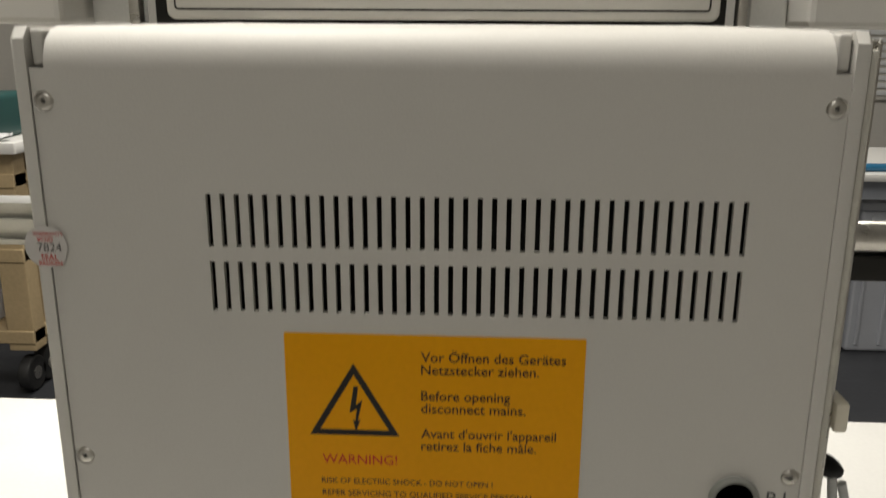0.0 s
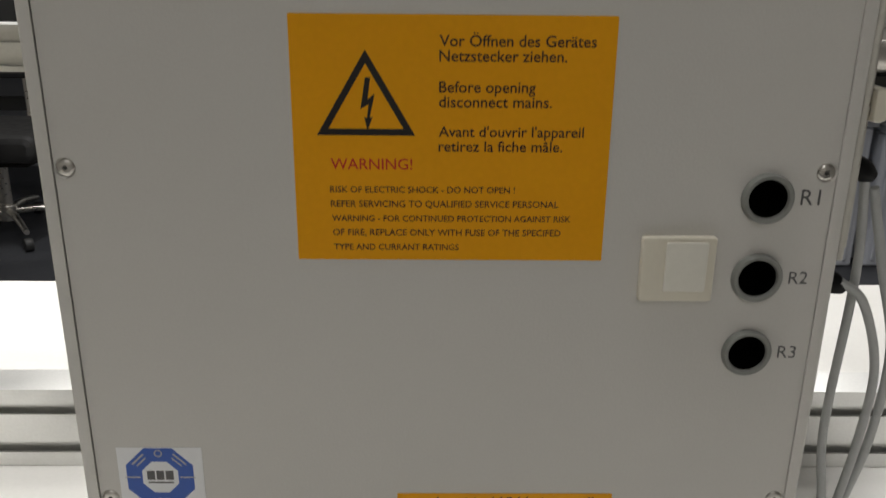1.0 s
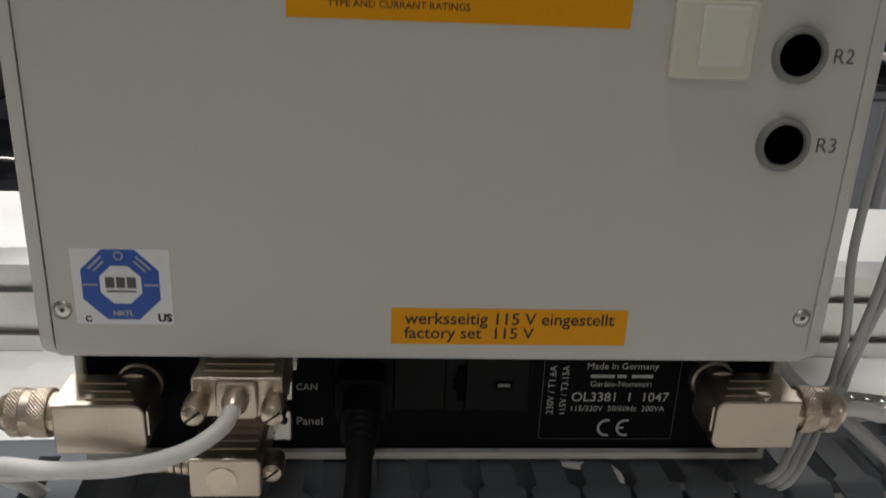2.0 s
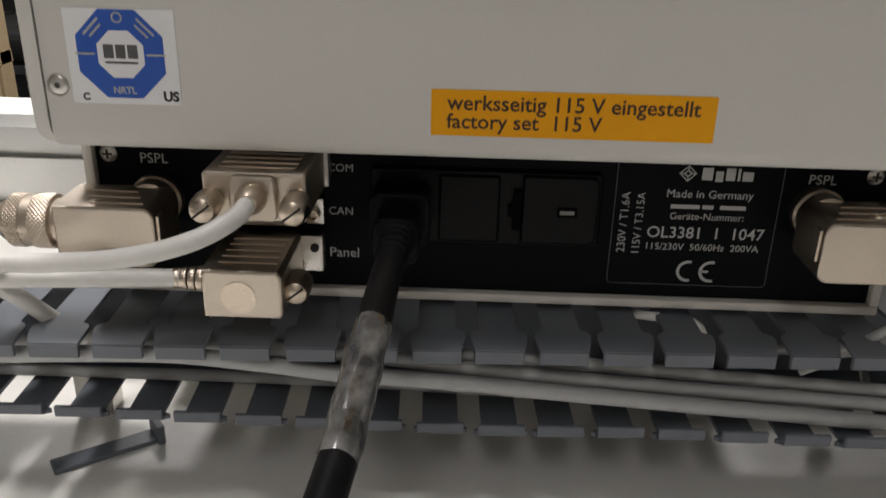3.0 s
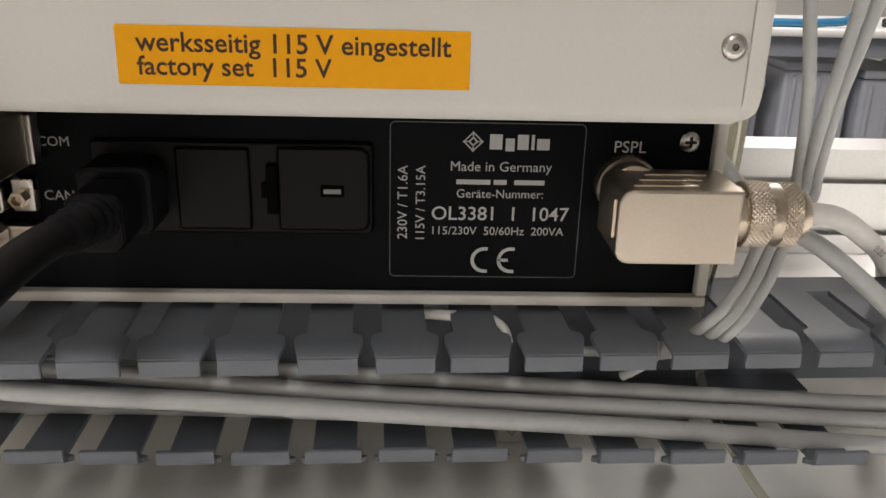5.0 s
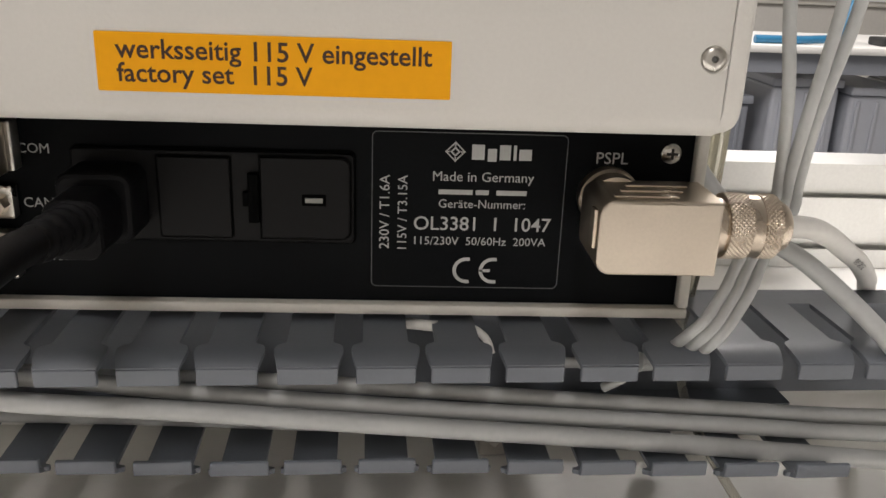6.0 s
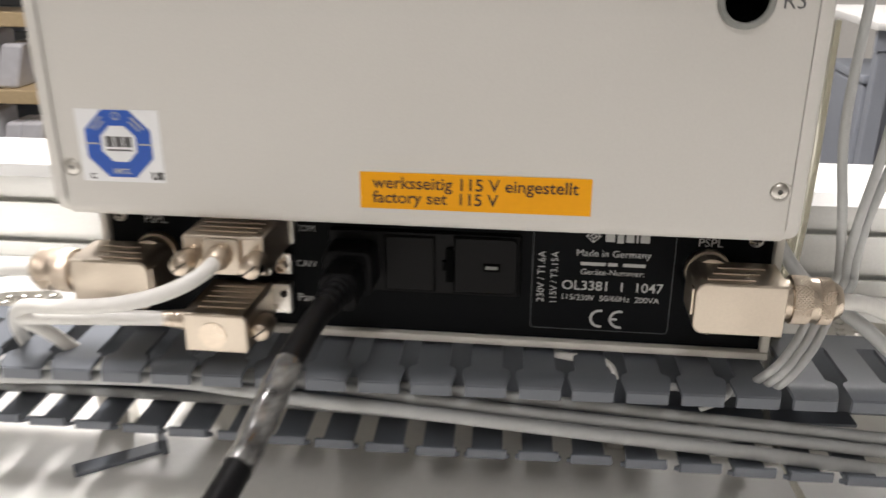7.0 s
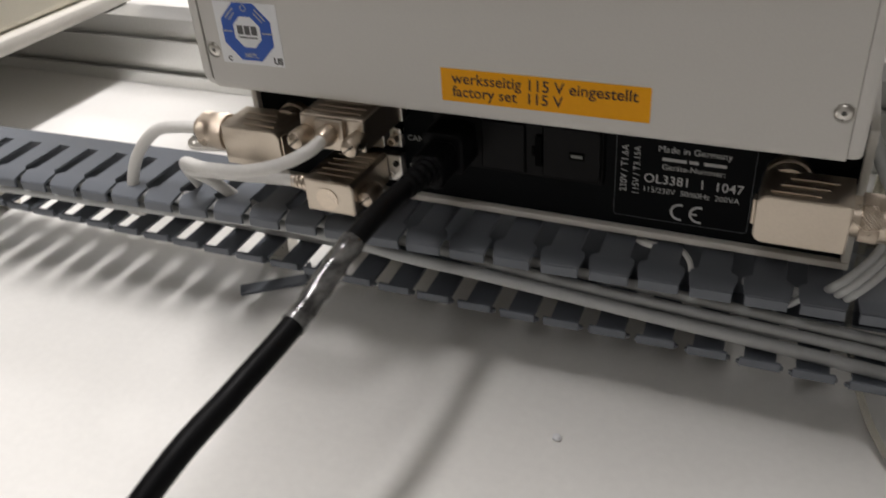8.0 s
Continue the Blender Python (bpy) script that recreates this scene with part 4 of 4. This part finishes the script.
loose_cable([(-0.45, 0.294, 0.050), (-0.33, 0.300, 0.0545), (-0.24, 0.304, 0.0555), (-0.165, 0.308, 0.0575), (-0.12, 0.310, 0.0580), (-0.084, 0.3115, 0.0545), (-0.057, 0.312, 0.0515), (-0.019, 0.3135, 0.0488),
             (0.024, 0.315, 0.0450), (0.074, 0.317, 0.0405), (0.138, 0.320, 0.0345), (0.209, 0.323, 0.027), (0.30, 0.325, 0.020)], 0.0031, "thick light grey cable lying in the mouth of the duct")
loose_cable([(-0.42, 0.330, 0.044), (-0.2, 0.328, 0.050), (-0.1, 0.321, 0.0560), (-0.058, 0.319, 0.0560), (-0.02, 0.3195, 0.0522), (0.024, 0.3205, 0.0482), (0.083, 0.3235, 0.0430), (0.148, 0.3265, 0.0380),
             (0.209, 0.3285, 0.0335), (0.3, 0.332, 0.030)], 0.0027, "light grey cable lying in the duct")
loose_cable([(-0.4, 0.338, 0.038), (-0.1, 0.337, 0.048), (-0.05, 0.327, 0.0525), (0.005, 0.3265, 0.0520), (0.048, 0.328, 0.0490), (0.104, 0.330, 0.0445), (0.158, 0.332, 0.0405), (0.209, 0.334, 0.0370), (0.3, 0.338, 0.035)],
            0.0026, "light grey cable lying in the duct behind the thick one")
loose_cable([(-0.40, 0.335, 0.0325), (-0.1, 0.338, 0.0325), (0.02, 0.334, 0.0325), (0.08, 0.330, 0.0330), (0.15, 0.336, 0.0325), (0.22, 0.338, 0.0325), (0.3, 0.345, 0.0325)], 0.0024, "light grey cable on the floor of the duct")

RIGHT = [([(0.1460, 0.3120, 0.287), (0.1495, 0.3140, 0.262), (0.1505, 0.3150, 0.236), (0.1490, 0.3155, 0.180), (0.1535, 0.3160, 0.146), (0.1600, 0.3270, 0.122), (0.1605, 0.3300, 0.111), (0.153, 0.3290, 0.095), (0.143, 0.3240, 0.0835), (0.1335, 0.3170, 0.0755), (0.125, 0.335, 0.057), (0.10, 0.345, 0.050)], 0.0018),
         ([(0.1420, 0.3100, 0.247), (0.1540, 0.3120, 0.237), (0.1650, 0.3150, 0.207), (0.1645, 0.3165, 0.172), (0.1605, 0.3175, 0.140), (0.1625, 0.3260, 0.121), (0.1640, 0.3305, 0.110), (0.157, 0.3295, 0.095), (0.147, 0.3240, 0.0835), (0.1365, 0.3165, 0.0735), (0.13, 0.335, 0.056), (0.11, 0.345, 0.050)], 0.0018),
         ([(0.1500, 0.3120, 0.283), (0.1600, 0.3140, 0.250), (0.1705, 0.3160, 0.215), (0.1700, 0.3175, 0.174), (0.1645, 0.3195, 0.141), (0.1660, 0.3270, 0.120), (0.1675, 0.3310, 0.109), (0.161, 0.3300, 0.095), (0.151, 0.3240, 0.0830), (0.1395, 0.3165, 0.0715), (0.135, 0.335, 0.056), (0.12, 0.345, 0.048)], 0.0018)]
for pts, r in RIGHT:
    pts = [(x + 0.0035 if 0.05 < z < 0.09 else x, y, z) for x, y, z in pts]
    single("cable", tube(pts, r), CABLE, "light grey cable hanging beside the instrument into the duct", "cable", "cables beside the instrument")
single("cable", tube([(0.140, 0.358, 0.124), (0.150, 0.345, 0.109), (0.161, 0.336, 0.1005), (0.175, 0.327, 0.0925), (0.195, 0.319, 0.0755), (0.218, 0.322, 0.052)], 0.0030), CABLE, "thick light grey cable bending over the duct", "cable", "cables beside the instrument")
for k in range(6):
    dx, dy = 0.0023 * (k % 3), 0.0040 * (k // 3)
    low = [(0.1470 + dx, 0.372 + dy, 0.035), (0.152 + dx, 0.378 + dy, 0.0235)] if k else [(0.1460, 0.350, 0.05), (0.150, 0.330, 0.03), (0.170, 0.295, 0.008), (0.215, 0.25, 0.0025), (0.30, 0.20, 0.0025)]
    single("clear_tube", tube([(0.1490 + dx * 1.4, 0.362 + dy, 0.21), (0.1485 + dx * 1.4, 0.360 + dy, 0.14), (0.1465 + dx * 1.2, 0.358 + dy, 0.09)] + low, 0.0016), CLEAR,
           "clear plastic tube hanging beside the instrument", "tube", "clear tubes")

crumb = lathe([(0.0016, 0.0), (0.0022, 0.0006), (0.0019, 0.0014), (0.0008, 0.0018)], (0.035, 0.267, 0.0003), (0, 0, 1), 12)
for v in crumb.verts:
    v.co.x += 0.0005 * noise.noise(v.co * 900)
single("crumb", crumb, PAPER_WHITE, "tiny clear plastic crumb on the white table", "crumb")

# broken-off piece of duct on the table
chip = bmesh.new()
box(-0.024, 0.018, -0.0045, 0.0045, 0.0, 0.0022, 0.0004, 1, chip)
box(0.016, 0.0190, -0.0065, 0.0065, 0.0, 0.0085, 0.0004, 1, chip)
bmesh.ops.transform(chip, matrix=pose(-0.154, 0.330, 0.0002, 0, 0, 36), verts=chip.verts)
single("duct_offcut", chip, DUCT, "dark grey broken-off duct finger lying on the table", "offcut")

# ---- neighbouring instrument ----
nb = thing("neighbour_instrument", (-0.60, 0.55, RAIL_TOP), "off-white instrument housing on the track beside the main one", "instrument")
part("base", box(-0.80, -0.445, 0.22, 0.585, RAIL_TOP + 0.0005, RAIL_TOP + 0.0125, 0.003), BASE_WHITE, nb)
part("housing", box(-0.80, -0.456, 0.21, 0.580, RAIL_TOP + 0.013, 0.40, 0.005, 3), IVORY, nb, "off-white housing")
for sx, sy in ((-0.4559, 0.562), (-0.4559, 0.36)):
    part("bolt", cyl((sx, sy, RAIL_TOP + 0.027), (sx + 0.0015, sy, RAIL_TOP + 0.027), 0.004, 16), BUSH_GREY, nb)

# ---- upper carriage behind the instrument ----
gantry = thing("carriage_frame", (-0.02, 0.60, 0.0), "grey upright frame with a pale drawer on the instrument", "frame")
part("cross_beam", box(-0.14, 0.125, 0.5615, 0.66, 0.436, 0.4485, 0.002), PAINT, gantry)
for x0, x1 in ((-0.13, -0.09), (0.075, 0.115)):
    part("rear_post", box(x0, x1, 0.60, 0.66, 0.0005, 0.4355, 0.002), ALU, gantry)
part("cross_profile", along_x(rail_outline(0.640, 0.668, 0.280, 0.3135), -1.0, -0.1305), ALU, gantry, "aluminium profile bar")
part("cross_tube", cyl((0.1155, 0.655, 0.2945), (0.45, 0.655, 0.2945), 0.0125, 32), STEEL, gantry, "bright steel tube")
part("clamp", box(0.27, 0.5, 0.645, 0.665, 0.262, 0.2815, 0.002), DARK, gantry)
for x0, x1 in ((-0.335, -0.262), (0.207, 0.29)):
    part("column", box(x0, x1, 0.562, 0.66, 0.449, 0.75, 0.004), PAINT, gantry)
for x0, x1 in ((-0.258, -0.231), (0.182, 0.206)):
    part("guide", box(x0, x1, 0.60, 0.63, 0.4495, 0.75, 0.001), ALU, gantry)
for x0, x1 in ((-0.229, -0.222), (0.172, 0.178)):
    part("guide_rod", box(x0, x1, 0.590, 0.60, 0.4495, 0.75, 0.0008), STEEL, gantry)
part("backing", box(-0.222, 0.172, 0.62, 0.63, 0.44, 0.75), DARK, gantry)
drawer = part("drawer", prism(rounded(-0.2025, 0.160, 0.4525, 0.62, 0.006), 0.588, 0.615, bev=0.0015), BASE_WHITE, gantry, "pale drawer front with an inset line")
# Flat dark outline that paints the shade of the inset line.
part("groove_shade", outline(-0.197, 0.154, 0.4585, 0.60, 0.003, 0.0012, 0.5878), DARK, drawer)

# ---- far things ----
rack = thing("wooden_rack", (-1.9, 2.7, FLOOR), "tan wooden rack on black casters holding pale boxes", "rack")
for z in (-0.575, -0.300, -0.060):
    part("shelf", box(-2.60, -1.44, 2.50, 2.67, z, z + 0.045, 0.004), WOOD, rack)
for ax, ay in ((-1.485, 2.54), (-1.485, 2.63), (-2.55, 2.54), (-2.55, 2.63)):
    part("post", box(ax - 0.045, ax + 0.045, ay - 0.035, ay + 0.035, -0.60, 0.05, 0.004), WOOD, rack)
    part("caster", cyl((ax - 0.02, ay, FLOOR + 0.062), (ax + 0.02, ay, FLOOR + 0.062), 0.06, 24, bev=0.008), RUBBER, rack)
    part("caster_hub", cyl((ax - 0.022, ay, FLOOR + 0.062), (ax + 0.022, ay, FLOOR + 0.062), 0.022, 16), STEEL, rack)
part("top", box(-2.60, -1.40, 2.46, 2.70, 0.051, 0.088, 0.006), WHITE_SHEET, rack, "white rack top")
CLOTH = material("pale_folded_cloth", (0.58, 0.575, 0.60), 0.75, 0, 0.12, 40, 9, 0.3, 0.004, per_object=0.3)
fold = random.Random(11)


def cloth_bundle(x0, x1, z0, high):
    """Folded cloths stood on edge side by side, leaning and uneven in height."""
    ob = thing("cloth_bundle", ((x0 + x1) / 2, 2.6, z0), "pale folded cloths standing on edge in the wooden rack", "cloths", "cloths on the rack")
    x = x0
    while x < x1 - 0.03:
        w, lean = fold.uniform(0.035, 0.075), fold.uniform(-0.02, 0.05)
        w = min(w, x1 - x)
        h, yf = high * fold.uniform(0.78, 1.0), 2.515 + fold.uniform(0, 0.03)
        bm = box(-w / 2 + 0.001, w / 2 - 0.001, 0.0, 0.13, 0.0, h, 0.010, 3)
        for v in bm.verts:
            k = v.co.z / h
            v.co += Vector((lean * k + 0.006 * noise.noise(Vector((v.co.y * 30, v.co.z * 22, x * 40))), 0.010 * noise.noise(Vector((x * 50, v.co.z * 14, 2))), 0))
        bmesh.ops.transform(bm, matrix=Matrix.Translation((x + w / 2, yf, z0 + 0.001)), verts=bm.verts)
        part("cloth", bm, CLOTH, ob)
        x += w + 0.002


for x0, x1, z0, high in ((-2.46, -2.12, -0.255, 0.16), (-2.05, -1.60, -0.255, 0.18), (-2.44, -2.05, -0.530, 0.19), (-1.98, -1.60, -0.530, 0.20)):
    cloth_bundle(x0, x1, z0, high)
single("teal_case", box(-2.30, -1.47, 2.48, 2.69, 0.0885, 0.225, 0.02, 3), TEAL, "dark teal plastic case on the rack", "case")
crumple = bmesh.new()
bmesh.ops.create_grid(crumple, x_segments=16, y_segments=10, size=1)
for v in crumple.verts:
    v.co = Vector((-1.53 + v.co.x * 0.10, 2.495 + v.co.y * 0.02, 0.106 + 0.016 * noise.noise(v.co * 3.1)))
single("plastic_wrap", crumple, PAPER_WHITE, "crumpled clear wrap on the white rack top", "wrap")


def office_chair(x, y):
    """Black upholstered swivel chair on a bright five-star base."""
    ob = thing("office_chair", (x, y, FLOOR), "black upholstered swivel chair on a chrome star base", "chair")
    part("seat", prism(rounded(x - 0.26, x + 0.26, -0.40, -0.29, 0.045), y - 0.24, y + 0.24, bev=0.03), RUBBER, ob)
    part("seat_pan", box(x - 0.20, x + 0.20, y - 0.18, y + 0.18, -0.425, -0.401, 0.008), DARK, ob)
    part("backrest", prism(rounded(x - 0.22, x + 0.22, -0.14, 0.32, 0.07), y + 0.25, y + 0.31, bev=0.02), RUBBER, ob)
    part("back_bar", tube([(x, y + 0.12, -0.412), (x, y + 0.27, -0.40), (x, y + 0.335, -0.30), (x, y + 0.33, -0.05)], 0.018), STEEL, ob)
    part("column", cyl((x, y, -0.66), (x, y, -0.426), 0.025, 20), STEEL, ob)
    part("hub", cyl((x, y, -0.69), (x, y, -0.62), 0.04, 24, bev=0.006), STEEL, ob)
    for k in range(5):
        a = radians(20 + 72 * k)
        ex, ey = x + 0.29 * math.cos(a), y + 0.29 * math.sin(a)
        leg = part("leg", tube([(x + 0.035 * math.cos(a), y + 0.035 * math.sin(a), -0.650), ((x + ex) / 2, (y + ey) / 2, -0.648), (ex, ey, -0.672)], 0.017, taper=lambda t: 1 - 0.35 * t), STEEL, ob, "chrome leg")
        part("caster", cyl((ex - 0.016 * math.sin(a), ey + 0.016 * math.cos(a), FLOOR + 0.028), (ex + 0.016 * math.sin(a), ey - 0.016 * math.cos(a), FLOOR + 0.028), 0.027, 20, bev=0.005), RUBBER, leg)
    return ob


office_chair(-1.78, 3.42)
bench = thing("laboratory_bench", (-2.3, 4.25, FLOOR), "white-topped laboratory bench with dark edge and grey back panel", "bench")
part("top", box(-3.15, -1.42, 3.85, 4.7, -0.075, -0.05, 0.004), WHITE_SHEET, bench)
part("edge_strip", box(-3.15, -1.40, 3.83, 3.849, -0.125, -0.048, 0.004), RUBBER, bench, "dark front edge")
part("rail", box(-3.10, -1.42, 3.87, 3.91, -0.31, -0.25, 0.004), RUBBER, bench)
for ax in (-3.08, -2.3, -1.46):
    part("leg", box(ax - 0.03, ax + 0.03, 3.87, 3.93, FLOOR, -0.1255, 0.004), RUBBER, bench)
part("back_panel", box(-3.10, -1.42, 4.62, 4.65, FLOOR, -0.076, 0.003), STEELBLUE, bench)
case = thing("equipment_case", (-0.85, 2.4, FLOOR), "black equipment case with steel handle standing on the floor", "case")
part("body", box(-1.00, -0.70, 2.25, 2.55, FLOOR + 0.001, -0.24, 0.012), RUBBER, case)
part("lid", box(-1.00, -0.70, 2.25, 2.55, -0.238, -0.13, 0.014), RUBBER, case)
part("handle", tube([(-0.93, 2.249, -0.30), (-0.93, 2.222, -0.30), (-0.85, 2.215, -0.305), (-0.77, 2.222, -0.30), (-0.77, 2.249, -0.30)], 0.008), STEEL, case, "steel handle")
for lx in (-0.965, -0.735):
    part("latch", box(lx - 0.015, lx + 0.015, 2.240, 2.2495, -0.275, -0.205, 0.003), STEEL, case)
desk = thing("far_desk", (2.0, 3.2, FLOOR), "white-topped desk with blue-grey fronts", "desk")
part("top", box(1.10, 3.1, 2.94, 3.6, -0.080, -0.054, 0.003), WHITE_SHEET, desk)
part("apron", box(1.12, 3.1, 2.98, 3.0, -0.15, -0.081), STEELBLUE, desk)
for ax in (1.16, 2.2, 3.0):
    part("leg", box(ax - 0.025, ax + 0.025, 2.99, 3.04, FLOOR, -0.151, 0.003), STEELBLUE, desk)


def storage_bin(x0, x1, z1, mat):
    ob = thing("storage_bin", ((x0 + x1) / 2, 3.25, FLOOR), "tall pale plastic storage bin under the desk", "bin", "bins under the desk")
    part("body", box(x0 + 0.008, x1 - 0.008, 3.06, 3.44, FLOOR + 0.001, z1 - 0.031, 0.012), mat, ob)
    part("rim", box(x0, x1, 3.045, 3.455, z1 - 0.03, z1, 0.006), mat, ob)
    n = max(1, int((x1 - x0) / 0.07))
    for i in range(n):
        xc = x0 + (i + 0.5) * (x1 - x0) / n
        part("rib", box(xc - 0.007, xc + 0.007, 3.050, 3.0595, FLOOR + 0.03, z1 - 0.05, 0.003), mat, ob)
    return ob


for x0, x1, z1, m in ((1.12, 1.30, -0.24, STEELBLUE), (1.36, 1.62, -0.175, BIN), (1.65, 1.86, -0.20, BIN), (1.90, 1.97, -0.17, PAPER_WHITE), (2.0, 2.4, -0.20, BIN)):
    storage_bin(x0, x1, z1, m)
single("blue_pouch", tube([(1.25, 3.0, -0.040), (1.45, 3.0, -0.037), (1.55, 3.02, -0.02), (1.60, 3.05, 0.08), (1.68, 3.08, 0.22)], 0.014), BLUE_CLOTH, "blue strap lying on the desk", "strap")
for x0, x1 in ((1.70, 1.82), (1.95, 2.15)):
    single("tool", box(x0, x1, 3.0, 3.1, -0.0535, -0.025, 0.006), RUBBER, "black tool lying on the desk", "tool", "tools on the desk")
screen = thing("wall_vent", (2.4, 5.19, 0.1), "white louvred panel on the wall", "vent")
part("frame", box(1.5, 3.1, 5.17, 5.199, 0.0, 0.75, 0.006), BASE_WHITE, screen)
for k in range(16):
    part("slat", box(1.55, 3.05, 5.155, 5.169, 0.03 + 0.043 * k, 0.058 + 0.043 * k, 0.003), PAPER_WHITE, screen)

# ---- small things on the board and beside the instrument ----
def perforated_strip(cx, cy, length, turn, label):
    """A rounded steel strip with rows of raised studs, lying on the board."""
    bm = bmesh.new()
    out = rounded(-length / 2, length / 2, -0.016, 0.016, 0.014, 6)
    f = bm.faces.new([bm.verts.new((x, y, 0)) for x, y in out])
    ret = bmesh.ops.extrude_face_region(bm, geom=[f])
    for v in ret["geom"]:
        if isinstance(v, bmesh.types.BMVert):
            v.co.z = 0.0014
    n = int(length / 0.009)
    for i in range(n):
        for j in (-0.008, 0.0, 0.008):
            lathe([(0.0026, 0.0012), (0.0026, 0.0022), (0.0017, 0.0028)], ((i - (n - 1) / 2) * 0.009, j, 0), (0, 0, 1), 10, bm)
    bmesh.ops.recalc_face_normals(bm, faces=bm.faces[:])
    bmesh.ops.transform(bm, matrix=pose(cx, cy, RAIL_LOW + 0.0003, 0, 0, turn), verts=bm.verts)
    return single("perforated_strip", bm, STEEL, label, "metal strip", "perforated strips on the board")


perforated_strip(-0.282, 0.452, 0.05, 12, "grey perforated metal strip lying on the white board")
perforated_strip(0.252, 0.468, 0.09, -14, "grey perforated metal strip lying on the white board")
plate_l = thing("base_bracket", (-0.225, 0.49, RAIL_LOW), "white folded bracket plate on the board beside the instrument base", "bracket")
part("flange", box(-0.2460, -0.2226, 0.447, 0.528, RAIL_LOW + 0.0002, RAIL_LOW + 0.0034, 0.0006), WHITE_SHEET, plate_l)
part("raised_fold", box(-0.2220, -0.2070, 0.447, 0.528, RAIL_LOW + 0.0002, RAIL_LOW + 0.0048, 0.0006), WHITE_SHEET, plate_l)

# cable ends showing in the gaps of the duct
single("cable", tube([(0.0500, 0.345, 0.0640), (0.0545, 0.338, 0.0668), (0.0600, 0.337, 0.0668), (0.0650, 0.345, 0.0640)], 0.0018), CABLE_WHITE, "short white cable looping between the duct fingers", "cable", "cables in the duct")
single("cable", tube([(0.0700, 0.342, 0.0645), (0.0735, 0.336, 0.0658), (0.0765, 0.333, 0.0640), (0.0780, 0.331, 0.0600)], 0.0013), CABLE_WHITE, "short white cable looping between the duct fingers", "cable", "cables in the duct")
single("cable", tube([(0.1150, 0.330, 0.0490), (0.1200, 0.327, 0.0540), (0.1245, 0.328, 0.0575), (0.1265, 0.333, 0.0590)], 0.0016), CABLE, "short white cable rising through the duct", "cable", "cables in the duct")

# fittings on the flank of the instrument
part("flank_cover", box(OUT_R + 0.0004, OUT_R + 0.0030, 0.3010, 0.345, 0.258, 0.445, 0.0010), MILKY, instrument, "milky plastic cover strip")
part("flank_strip", box(OUT_R + 0.0031, OUT_R + 0.0050, 0.3040, 0.312, 0.262, 0.448, 0.0008), STEEL, instrument, "thin steel strip")
part("cable_clip", box(OUT_R + 0.0052, OUT_R + 0.0105, 0.3020, 0.316, 0.3085, 0.3205, 0.0016), IVORY, instrument, "ivory cable clip")
for xc, zc in ((0.1400, 0.2920), (0.1362, 0.2480)):
    part("flank_socket", lathe([(0.0042, 0.0), (0.0044, 0.004), (0.0038, 0.007), (0.0024, 0.010)], (xc, 0.312, zc), (0.8, 0, -0.45), 20), BLACK_PLASTIC, instrument, "black cable socket")
